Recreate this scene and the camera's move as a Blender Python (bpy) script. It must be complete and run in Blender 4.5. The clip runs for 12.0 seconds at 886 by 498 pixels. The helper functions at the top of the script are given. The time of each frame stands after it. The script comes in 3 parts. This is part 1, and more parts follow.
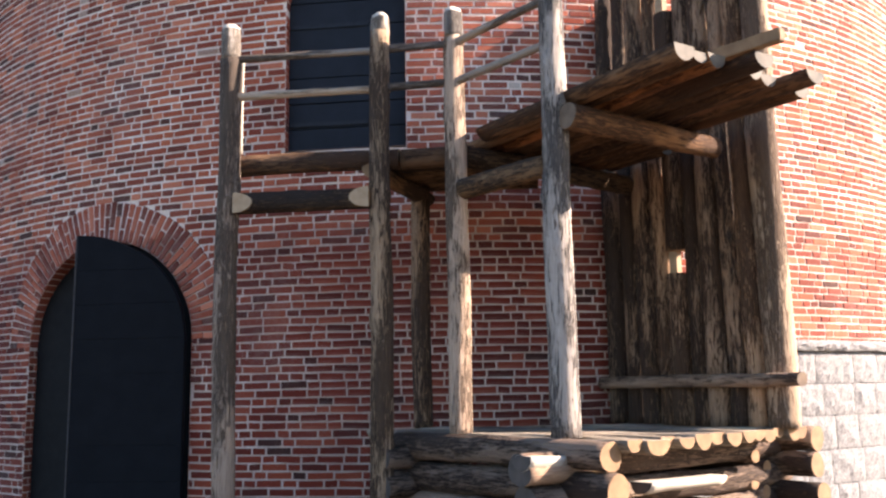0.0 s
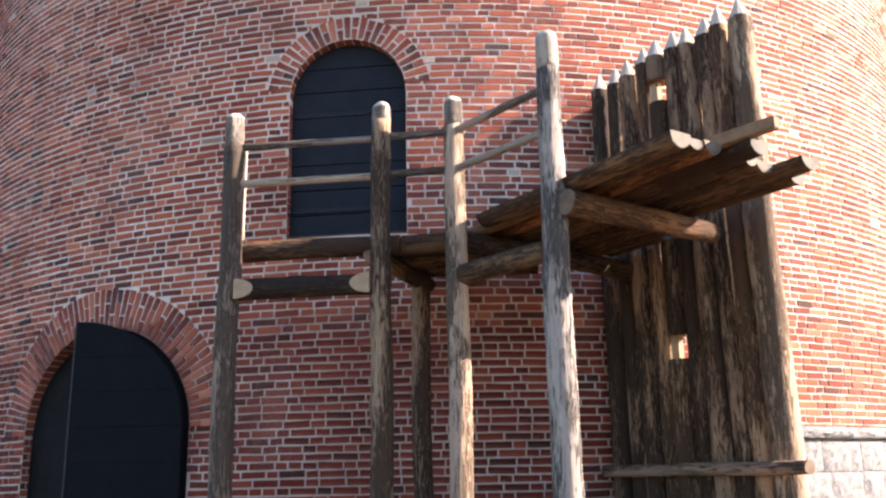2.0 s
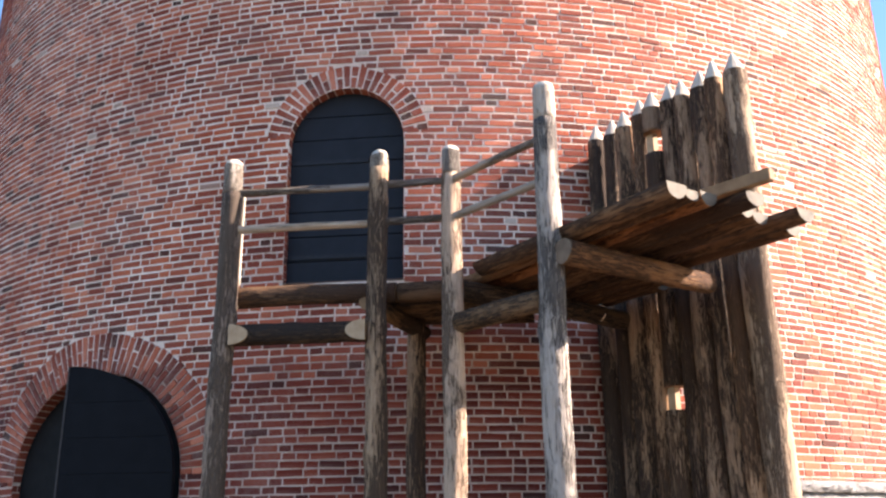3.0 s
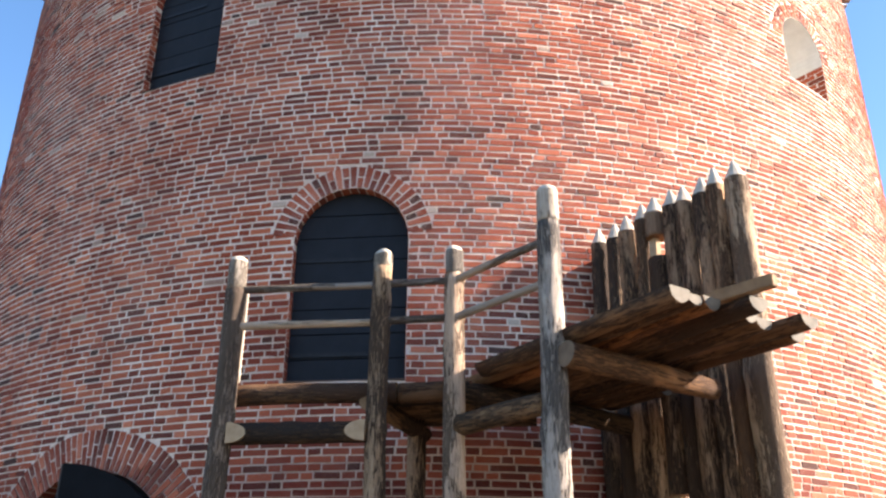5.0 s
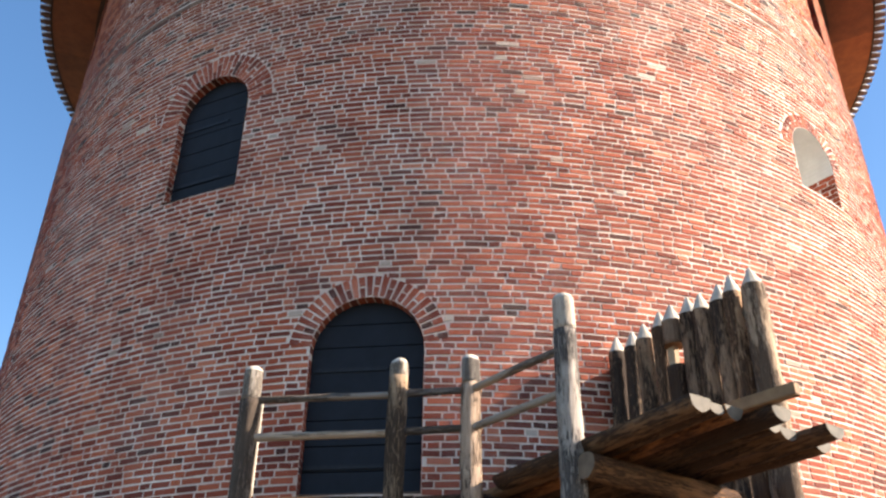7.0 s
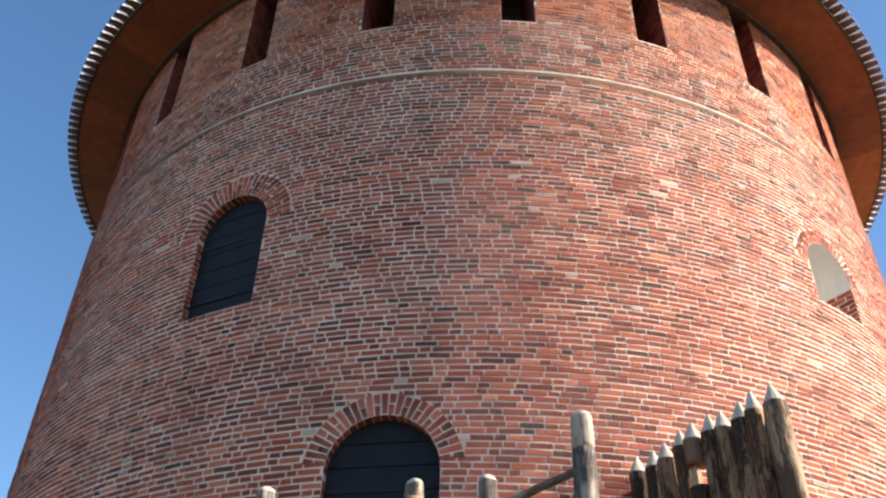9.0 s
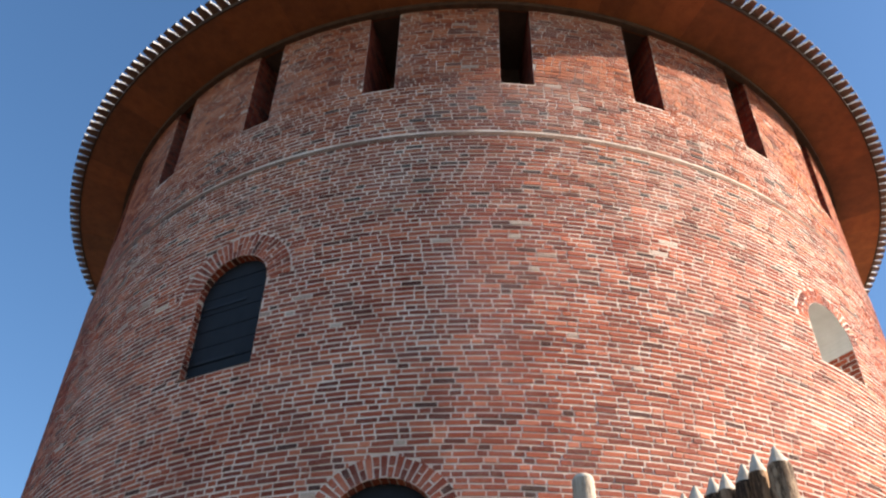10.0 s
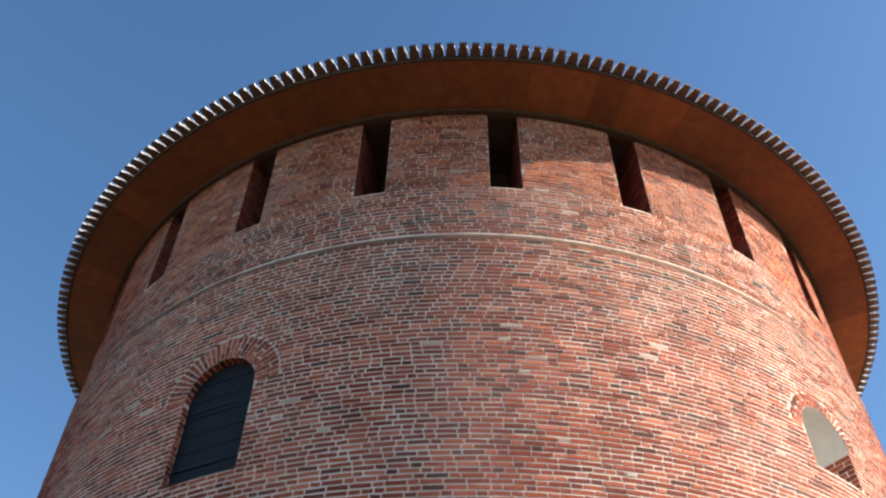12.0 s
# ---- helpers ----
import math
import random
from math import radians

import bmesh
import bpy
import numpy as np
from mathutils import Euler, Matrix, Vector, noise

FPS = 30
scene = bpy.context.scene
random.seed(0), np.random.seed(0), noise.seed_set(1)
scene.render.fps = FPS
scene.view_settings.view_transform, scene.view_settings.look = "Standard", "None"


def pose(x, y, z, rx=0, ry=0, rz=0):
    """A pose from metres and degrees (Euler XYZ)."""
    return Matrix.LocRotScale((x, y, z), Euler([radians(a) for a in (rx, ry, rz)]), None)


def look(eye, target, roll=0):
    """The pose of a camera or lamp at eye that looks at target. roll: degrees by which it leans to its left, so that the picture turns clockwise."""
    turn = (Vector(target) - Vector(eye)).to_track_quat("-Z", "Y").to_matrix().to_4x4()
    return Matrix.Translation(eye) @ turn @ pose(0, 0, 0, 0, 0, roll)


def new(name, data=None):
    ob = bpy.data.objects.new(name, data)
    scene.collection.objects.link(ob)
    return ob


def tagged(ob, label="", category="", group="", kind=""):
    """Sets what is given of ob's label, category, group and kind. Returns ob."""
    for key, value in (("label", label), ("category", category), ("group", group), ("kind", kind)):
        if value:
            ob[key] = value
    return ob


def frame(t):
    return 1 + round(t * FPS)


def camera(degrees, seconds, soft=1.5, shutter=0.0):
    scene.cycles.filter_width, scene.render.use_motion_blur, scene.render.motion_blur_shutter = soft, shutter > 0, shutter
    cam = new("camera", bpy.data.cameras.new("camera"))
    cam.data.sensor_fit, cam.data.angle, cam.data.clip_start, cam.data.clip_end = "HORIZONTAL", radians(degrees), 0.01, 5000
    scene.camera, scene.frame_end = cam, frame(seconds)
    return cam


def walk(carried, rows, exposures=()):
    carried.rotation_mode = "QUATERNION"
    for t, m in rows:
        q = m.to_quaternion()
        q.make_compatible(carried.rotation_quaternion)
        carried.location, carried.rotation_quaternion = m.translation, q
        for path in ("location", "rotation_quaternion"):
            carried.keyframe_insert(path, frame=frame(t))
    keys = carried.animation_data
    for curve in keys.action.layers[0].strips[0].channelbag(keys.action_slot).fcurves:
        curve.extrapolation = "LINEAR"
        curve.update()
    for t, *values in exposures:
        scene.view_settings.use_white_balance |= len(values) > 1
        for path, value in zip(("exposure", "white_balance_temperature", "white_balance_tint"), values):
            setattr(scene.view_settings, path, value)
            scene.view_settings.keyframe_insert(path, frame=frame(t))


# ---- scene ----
# ---------------------------------------------------------------- camera
# a tripod head or a steady hand: the eye stays, the view tilts up the tower
cam = camera(52.21, 12.0, soft=2.4)
EYE = (0.0, 0.0, 1.6)
ROWS = [
    (0.0, 99.00, 0.99, 0.16), (0.5, 100.34, 1.06, 0.24), (1.0, 101.71, 1.10, 0.32), (1.5, 102.99, 1.18, 0.32),
    (2.0, 104.42, 1.09, 0.22), (2.5, 105.83, 0.87, 0.04), (3.0, 107.44, 0.57, -0.16), (5.0, 113.77, -0.44, -0.33),
    (5.5, 115.29, -0.54, -0.14), (6.0, 117.01, -0.51, 0.15), (6.5, 118.68, -0.50, 0.43), (7.0, 120.63, -0.67, 0.68),
    (7.5, 122.54, -0.83, 0.94), (9.5, 129.85, -1.13, 1.63), (10.0, 131.77, -1.10, 1.58), (10.5, 133.62, -1.00, 1.49),
    (11.0, 135.49, -0.92, 1.28), (11.5, 136.98, -0.84, 1.12), (12.0, 138.25, -0.71, 1.07),
]
walk(cam, [(t, pose(*EYE, rx, ry, rz)) for t, rx, ry, rz in ROWS],
     exposures=[(0.0, 1.98, 7500, 23), (3.0, 2.10, 7500, 22), (5.0, 1.93, 7500, 18), (6.0, 1.76, 7500, 17), (7.5, 1.55, 7500, 15), (10.0, 1.29, 7500, 15), (12.0, 1.24, 7500, 14)])

# ---------------------------------------------------------------- light
SUN_AZ, SUN_EL = 86.0, 26.5          # degrees from the tower's front towards its right flank; height
sun_way = Vector((math.sin(radians(SUN_AZ)) * math.cos(radians(SUN_EL)),
                  -math.cos(radians(SUN_AZ)) * math.cos(radians(SUN_EL)), math.sin(radians(SUN_EL))))
world = bpy.data.worlds.new("daylight")
scene.world = world
world.use_nodes = True
wn = world.node_tree
sky = wn.nodes.new("ShaderNodeTexSky")
sky.sky_type = "NISHITA"
sky.sun_disc = False
sky.sun_elevation = radians(SUN_EL)
sky.sun_rotation = math.atan2(sun_way.x, sun_way.y)
sky.air_density, sky.dust_density, sky.ozone_density = 1.0, 0.4, 3.2
wn.nodes["Background"].inputs["Strength"].default_value = 0.104
deep = wn.nodes.new("ShaderNodeHueSaturation")
deep.inputs["Saturation"].default_value = 1.18
wn.links.new(sky.outputs["Color"], deep.inputs["Color"])
wn.links.new(deep.outputs["Color"], wn.nodes["Background"].inputs["Color"])
sun = new("sun", bpy.data.lights.new("sun", "SUN"))
sun.data.energy, sun.data.angle, sun.data.color = 5.0, radians(0.55), (1.0, 0.965, 0.90)
sun.matrix_world = look(sun_way * 60, (0, 0, 0))


# ---------------------------------------------------------------- materials
def material(name):
    m = bpy.data.materials.new(name)
    m.use_nodes = True
    return m, m.node_tree, m.node_tree.nodes["Principled BSDF"]


def node(tree, kind, **values):
    n = tree.nodes.new(kind)
    for key, value in values.items():
        if key in n.inputs:
            n.inputs[key].default_value = value
    return n


def ramp(tree, stops, source):
    r = tree.nodes.new("ShaderNodeValToRGB")
    e = r.color_ramp.elements
    while len(e) < len(stops):
        e.new(0.5)
    for k, (at, colour) in enumerate(stops):
        e[k].position, e[k].color = at, (*colour, 1)
    tree.links.new(source, r.inputs["Fac"])
    return r.outputs["Color"]


def coords(tree, scale=(1, 1, 1)):
    tc, mp = tree.nodes.new("ShaderNodeTexCoord"), tree.nodes.new("ShaderNodeMapping")
    mp.inputs["Scale"].default_value = scale
    tree.links.new(tc.outputs["Object"], mp.inputs["Vector"])
    return mp.outputs["Vector"]


def noise_of(tree, scale, detail=4.0, rough=0.6, stretch=(1, 1, 1)):
    n = node(tree, "ShaderNodeTexNoise", Scale=scale, Detail=detail, Roughness=rough)
    tree.links.new(coords(tree, stretch), n.inputs["Vector"])
    return n.outputs["Fac"]


def mixed(tree, fac, a, b, how="MIX"):
    m = tree.nodes.new("ShaderNodeMix")
    m.data_type, m.blend_type = "RGBA", how
    for socket, value in ((m.inputs[0], fac), (m.inputs[6], a), (m.inputs[7], b)):
        if isinstance(value, (int, float)):
            socket.default_value = value
        elif isinstance(value, tuple):
            socket.default_value = (*value, 1)
        else:
            tree.links.new(value, socket)
    return m.outputs[2]


def bumped(tree, bsdf, height, strength, distance):
    b = node(tree, "ShaderNodeBump", Strength=strength, Distance=distance)
    tree.links.new(height, b.inputs["Height"])
    tree.links.new(b.outputs["Normal"], bsdf.inputs["Normal"])


def brick_material(name, stops, smear, per_object=False):
    m, t, b = material(name)
    info = t.nodes.new("ShaderNodeObjectInfo" if per_object else "ShaderNodeNewGeometry")
    pick = info.outputs["Random" if per_object else "Random Per Island"]
    colour = ramp(t, stops, pick)
    grain = noise_of(t, 38, 5, 0.7)
    colour = mixed(t, 0.55, colour, ramp(t, [(0.3, (0.72, 0.70, 0.70)), (0.7, (1.2, 1.15, 1.1))], grain), "MULTIPLY")
    patch = noise_of(t, 0.8, 3, 0.6)
    colour = mixed(t, 0.8, colour, ramp(t, [(0.36, (0.88, 0.82, 0.82)), (0.5, (1.0, 1.0, 1.0)), (0.64, (1.20, 1.18, 1.06))], patch), "MULTIPLY")
    blot = noise_of(t, 0.55, 4, 0.62)
    wash = ramp(t, [(0.46, (0, 0, 0)), (0.66, (smear, smear, smear))], blot)
    fine = noise_of(t, 22, 3, 0.7)
    wash = mixed(t, 1.0, wash, ramp(t, [(0.4, (0.2, 0.2, 0.2)), (0.62, (1, 1, 1))], fine), "MULTIPLY")
    colour = mixed(t, wash, colour, (0.52, 0.45, 0.40))
    t.links.new(colour, b.inputs["Base Color"])
    b.inputs["Roughness"].default_value = 0.9
    b.inputs["Specular IOR Level"].default_value = 0.25
    bumped(t, b, grain, 0.5, 0.006)
    return m


# deep red brick with shade mixed in, for under the gallery and in slots
SHADED_STOPS = [(0.0, (0.049, 0.019, 0.016)), (0.08, (0.107, 0.019, 0.013)), (0.35, (0.158, 0.025, 0.015)),
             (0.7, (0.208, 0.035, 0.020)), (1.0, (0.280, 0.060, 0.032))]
BRICK_STOPS = [(0.0, (0.073, 0.031, 0.024)), (0.07, (0.159, 0.038, 0.025)), (0.3, (0.245, 0.052, 0.030)),
               (0.6, (0.330, 0.074, 0.040)), (0.9, (0.444, 0.114, 0.060)), (1.0, (0.564, 0.179, 0.105))]
OLD_STOPS = [(0.0, (0.061, 0.046, 0.042)), (0.09, (0.108, 0.056, 0.044)), (0.15, (0.189, 0.053, 0.034)),
             (0.6, (0.294, 0.081, 0.046)), (1.0, (0.444, 0.152, 0.085))]
TOP_STOPS = [(0.0, (0.137, 0.051, 0.036)), (0.12, (0.215, 0.059, 0.034)), (0.5, (0.326, 0.091, 0.045)), (1.0, (0.470, 0.157, 0.078))]
SMEAR_STOPS = [(0.0, (0.34, 0.20, 0.15)), (0.5, (0.44, 0.31, 0.25)), (1.0, (0.56, 0.45, 0.38))]
smeared_mat = brick_material("lime_smeared_brick", SMEAR_STOPS, 0.5)
brick_mat = brick_material("red_brick", BRICK_STOPS, 0.14)
old_brick_mat = brick_material("mixed_old_brick", OLD_STOPS, 0.22)
top_brick_mat = brick_material("orange_parapet_brick", TOP_STOPS, 0.35)
shaded_brick_mat = brick_material("shaded_dark_red_brick", SHADED_STOPS, 0.15)
voussoir_mat = brick_material("arch_brick", BRICK_STOPS, 0.30, True)
pale_voussoir_mat = brick_material("worn_arch_brick", BRICK_STOPS, 0.35, True)
brick_piece_mat = brick_material("shaded_dark_red_brick_piece", SHADED_STOPS, 0.15, True)


def mortar_material(name, lo, mid, hi):
    m, t, b = material(name)
    colour = ramp(t, [(0.3, lo), (0.5, mid), (0.72, hi)], noise_of(t, 1.6, 6, 0.7))
    t.links.new(colour, b.inputs["Base Color"])
    b.inputs["Roughness"].default_value = 0.95
    bumped(t, b, noise_of(t, 60, 4, 0.7), 0.6, 0.004)
    return m


mortar_mat = mortar_material("lime_mortar", (0.51, 0.365, 0.29), (0.725, 0.575, 0.475), (0.90, 0.79, 0.69))
# brown darkened for the shade inside the slots; also on the shutter sills
shade_brown_mat = mortar_material("shaded_brown_lining", (0.07, 0.045, 0.035), (0.11, 0.07, 0.055), (0.16, 0.11, 0.09))
# low mortar dulled along with the brick for the shade there
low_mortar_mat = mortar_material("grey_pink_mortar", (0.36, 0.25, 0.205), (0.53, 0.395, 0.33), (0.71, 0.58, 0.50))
top_mortar_mat = mortar_material("brown_mortar", (0.34, 0.22, 0.16), (0.56, 0.43, 0.34), (0.84, 0.77, 0.69))


def plain_material(name, lo, hi, scale, rough=0.85, bump=0.3, dist=0.004, metal=0.0, stretch=(1, 1, 1), spec=0.4):
    m, t, b = material(name)
    n = noise_of(t, scale, 6, 0.65, stretch)
    t.links.new(ramp(t, [(0.3, lo), (0.7, hi)], n), b.inputs["Base Color"])
    b.inputs["Roughness"].default_value, b.inputs["Metallic"].default_value = rough, metal
    b.inputs["Specular IOR Level"].default_value = spec
    bumped(t, b, n, bump, dist)
    return m


def log_material(name, bark, bark_hi, wood, wood_hi, cover):
    """Log with flaking bark over weathered wood: the grain runs along the local z axis. cover: share of bark, 0 to 1."""
    m, t, b = material(name)
    info = t.nodes.new("ShaderNodeObjectInfo")
    tc = t.nodes.new("ShaderNodeTexCoord")
    shift = t.nodes.new("ShaderNodeVectorMath")
    shift.operation = "SCALE"
    shift.inputs[0].default_value = (31, 53, 171)
    t.links.new(info.outputs["Random"], shift.inputs["Scale"])

    def grain(scale, detail, rough, distort):
        mp = t.nodes.new("ShaderNodeMapping")
        mp.inputs["Scale"].default_value = scale
        t.links.new(tc.outputs["Object"], mp.inputs["Vector"])
        t.links.new(shift.outputs["Vector"], mp.inputs["Location"])
        n = node(t, "ShaderNodeTexNoise", Scale=1.0, Detail=detail, Roughness=rough, Distortion=distort)
        t.links.new(mp.outputs["Vector"], n.inputs["Vector"])
        return n.outputs["Fac"]

    flakes = grain((60, 60, 8.5), 8.0, 0.78, 0.5)
    fibre = grain((95, 95, 4.5), 6.0, 0.8, 0.4)
    broad = grain((4, 4, 0.9), 3.0, 0.5, 0.0)
    mask_in = t.nodes.new("ShaderNodeMath")
    mask_in.operation = "ADD"
    wide = t.nodes.new("ShaderNodeMath")
    wide.operation = "MULTIPLY_ADD"
    wide.inputs[1].default_value, wide.inputs[2].default_value = 0.85, -0.425
    t.links.new(broad, wide.inputs[0])
    t.links.new(flakes, mask_in.inputs[0])
    t.links.new(wide.outputs[0], mask_in.inputs[1])
    edge = 0.34 + 0.32 * cover
    mask = ramp(t, [(edge - 0.03, (1, 1, 1)), (edge + 0.035, (0, 0, 0))], mask_in.outputs[0])
    colour = mixed(t, mask, ramp(t, [(0.3, wood), (0.7, wood_hi)], fibre), ramp(t, [(0.3, bark), (0.7, bark_hi)], fibre))
    tint = ramp(t, [(0.0, (0.55, 0.53, 0.53)), (0.5, (0.95, 0.92, 0.89)), (1.0, (1.28, 1.17, 1.05))], info.outputs["Random"])
    colour = mixed(t, 1.0, colour, tint, "MULTIPLY")
    t.links.new(colour, b.inputs["Base Color"])
    b.inputs["Roughness"].default_value = 0.85
    b.inputs["Specular IOR Level"].default_value = 0.25
    high = t.nodes.new("ShaderNodeMath")
    high.operation = "MULTIPLY_ADD"
    high.inputs[1].default_value = 0.6
    t.links.new(fibre, high.inputs[0])
    t.links.new(mask, high.inputs[2])
    bumped(t, b, high.outputs[0], 0.9, 0.012)
    return m


post_mat = log_material("weathered_post_log", (0.045, 0.033, 0.025), (0.17, 0.122, 0.090), (0.25, 0.17, 0.125), (0.58, 0.445, 0.345), 0.50)
grey_post_mat = log_material("silvered_post_log", (0.035, 0.030, 0.028), (0.15, 0.132, 0.12), (0.24, 0.205, 0.18), (0.58, 0.51, 0.45), 0.50)
dark_post_mat = log_material("dark_post_log", (0.030, 0.019, 0.012), (0.12, 0.075, 0.048), (0.24, 0.15, 0.09), (0.62, 0.43, 0.28), 0.50)
peeled_mat = log_material("peeled_log", (0.10, 0.085, 0.070), (0.25, 0.21, 0.175), (0.28, 0.24, 0.20), (0.50, 0.445, 0.39), 0.38)
bark_mat = log_material("barked_log", (0.018, 0.012, 0.009), (0.075, 0.047, 0.03), (0.11, 0.062, 0.034), (0.30, 0.18, 0.098), 0.52)
stake_mat = log_material("stake_log", (0.026, 0.015, 0.009), (0.115, 0.064, 0.038), (0.18, 0.102, 0.060), (0.56, 0.365, 0.235), 0.56)
dark_stake_mat = log_material("blackened_stake_log", (0.018, 0.012, 0.009), (0.078, 0.047, 0.032), (0.13, 0.078, 0.050), (0.46, 0.30, 0.195), 0.62)
tan_stake_mat = log_material("tan_stake_log", (0.060, 0.037, 0.024), (0.18, 0.115, 0.074), (0.27, 0.172, 0.108), (0.64, 0.47, 0.33), 0.46)
crib_mat = log_material("crib_log", (0.026, 0.017, 0.013), (0.095, 0.062, 0.046), (0.145, 0.094, 0.068), (0.38, 0.27, 0.20), 0.50)
deck_mat = log_material("deck_log", (0.035, 0.017, 0.010), (0.11, 0.058, 0.033), (0.13, 0.065, 0.033), (0.31, 0.165, 0.085), 0.48)
floor_mat = log_material("worn_floor_log", (0.14, 0.115, 0.09), (0.26, 0.22, 0.175), (0.28, 0.235, 0.185), (0.42, 0.36, 0.29), 0.45)
rail_mat = log_material("grey_pole", (0.08, 0.064, 0.053), (0.20, 0.16, 0.128), (0.25, 0.20, 0.158), (0.47, 0.395, 0.325), 0.40)
bare_mat = plain_material("debarked_wood", (0.40, 0.34, 0.27), (0.60, 0.53, 0.44), 14, 0.75, 0.25, 0.004, 0, (1, 1, 0.15))


def end_material(name, lo, hi):
    m, t, b = material(name)
    w = node(t, "ShaderNodeTexNoise", Scale=9.0, Detail=4.0)
    tc = t.nodes.new("ShaderNodeTexCoord")
    t.links.new(tc.outputs["Object"], w.inputs["Vector"])
    t.links.new(ramp(t, [(0.3, lo), (0.7, hi)], w.outputs["Fac"]), b.inputs["Base Color"])
    b.inputs["Roughness"].default_value = 0.8
    bumped(t, b, w.outputs["Fac"], 0.4, 0.01)
    return m


end_mat = end_material("sawn_log_end", (0.17, 0.088, 0.04), (0.29, 0.165, 0.08))
grey_end_mat = end_material("weathered_log_end", (0.075, 0.061, 0.046), (0.16, 0.133, 0.10))
# for log ends turned from the sun: their shade is in the colour
shade_end_mat = end_material("shaded_log_end", (0.035, 0.028, 0.024), (0.085, 0.068, 0.058))
red_deck_mat = log_material("rusty_deck_log", (0.04, 0.017, 0.008), (0.13, 0.052, 0.023), (0.20, 0.078, 0.030), (0.40, 0.175, 0.075), 0.40)
brown_end_mat = end_material("brown_log_end", (0.10, 0.062, 0.037), (0.19, 0.122, 0.075))
hewn_mat = plain_material("hewn_pine", (0.32, 0.21, 0.12), (0.46, 0.33, 0.21), 9, 0.8, 0.3, 0.004)
dark_paint = plain_material("blue_black_door_paint", (0.006, 0.0068, 0.0085), (0.0095, 0.0105, 0.013), 5, 0.8, 0.25, 0.004, spec=0.1)
brown_paint = plain_material("brown_black_door_paint", (0.010, 0.0095, 0.0095), (0.017, 0.016, 0.016), 6, 0.8, 0.25, 0.004, spec=0.1)
edge_glint_mat = plain_material("lit_door_edge", (0.025, 0.022, 0.021), (0.06, 0.053, 0.05), 20, 0.8)
shutter_mat = plain_material("blue_black_shutter_paint", (0.010, 0.0125, 0.017), (0.016, 0.0195, 0.026), 5, 0.7, 0.25, 0.004, spec=0.2)
iron_mat = plain_material("blackened_iron", (0.012, 0.012, 0.014), (0.03, 0.03, 0.033), 30, 0.5, 0.3, 0.002, 0.6)
granite_mat = plain_material("pale_granite", (0.15, 0.142, 0.135), (0.32, 0.302, 0.288), 42, 0.95, 0.8, 0.010)
plaster_mat = plain_material("pale_plaster", (0.58, 0.57, 0.54), (0.72, 0.71, 0.68), 3, 0.9, 0.15, 0.003)
cornice_mat = plain_material("brown_cornice", (0.055, 0.030, 0.020), (0.11, 0.062, 0.040), 7, 0.8)
string_mat = plain_material("cement_ledge", (0.14, 0.075, 0.05), (0.25, 0.15, 0.105), 6, 0.95, 0.5, 0.006)
def soffit_material():
    """Stained boards, each with a tone of its own."""
    m, t, b = material("stained_soffit_board")
    grain = noise_of(t, 5, 6, 0.65)
    colour = ramp(t, [(0.3, (0.19, 0.052, 0.014)), (0.7, (0.30, 0.092, 0.026))], grain)
    info = t.nodes.new("ShaderNodeNewGeometry")
    tone = ramp(t, [(0.0, (0.72, 0.70, 0.70)), (0.5, (0.95, 0.95, 0.95)), (1.0, (1.18, 1.14, 1.10))], info.outputs["Random Per Island"])
    t.links.new(mixed(t, 1.0, colour, tone, "MULTIPLY"), b.inputs["Base Color"])
    b.inputs["Roughness"].default_value = 0.6
    bumped(t, b, grain, 0.2, 0.003)
    return m


soffit_mat = soffit_material()
# pale shingle sides: the sunlight on them is put into the colour
lit_edge_mat = plain_material("sunlit_shingle_edge", (0.40, 0.38, 0.36), (0.62, 0.60, 0.57), 14, 0.5, 0.2, 0.003)
shingle_mat = plain_material("brown_roof_shingle", (0.13, 0.07, 0.05), (0.21, 0.12, 0.085), 12, 0.7, 0.3, 0.004)
fascia_mat = plain_material("dark_fascia_board", (0.05, 0.028, 0.018), (0.085, 0.048, 0.03), 8, 0.8)
ground_mat = plain_material("trodden_gravel", (0.060, 0.045, 0.031), (0.110, 0.083, 0.057), 4, 0.95, 0.8, 0.02)


# ---------------------------------------------------------------- builders
def part(name, bm, mat, parent=None, label=""):
    me = bpy.data.meshes.new(name)
    bm.to_mesh(me)
    bm.free()
    for one in (mat if isinstance(mat, (list, tuple)) else [mat]):
        me.materials.append(one)
    ob = new(name, me)
    ob.parent = parent
    return tagged(ob, label)


def from_lists(name, verts, faces, mat, parent=None, slots=None, smooth=False):
    me = bpy.data.meshes.new(name)
    me.from_pydata(verts, [], faces)
    for one in (mat if isinstance(mat, (list, tuple)) else [mat]):
        me.materials.append(one)
    if slots:
        me.polygons.foreach_set("material_index", slots)
    if smooth:
        me.polygons.foreach_set("use_smooth", [True] * len(faces))
    me.update()
    ob = new(name, me)
    ob.parent = parent
    return ob


def thing(name, at=(0, 0, 0), label="", category="", group="", kind=""):
    ob = new(name)
    ob.location = at
    return tagged(ob, label, category, group, kind)


# the tower: a round wall about a vertical axis
AX, AY, R = 0.025, 16.2, 7.8
COURSE = 0.075
STRING_Z, R_UP = 11.28, 7.77
SOFFIT_Z, EAVE_R, EAVE_Z = 14.5, 8.76, 14.62


def on_wall(th, z, r):
    """Place on the wall: th in degrees from its front, to the right."""
    a = radians(th)
    return (AX + r * math.sin(a), AY - r * math.cos(a), z)


DEG = 180 / math.pi


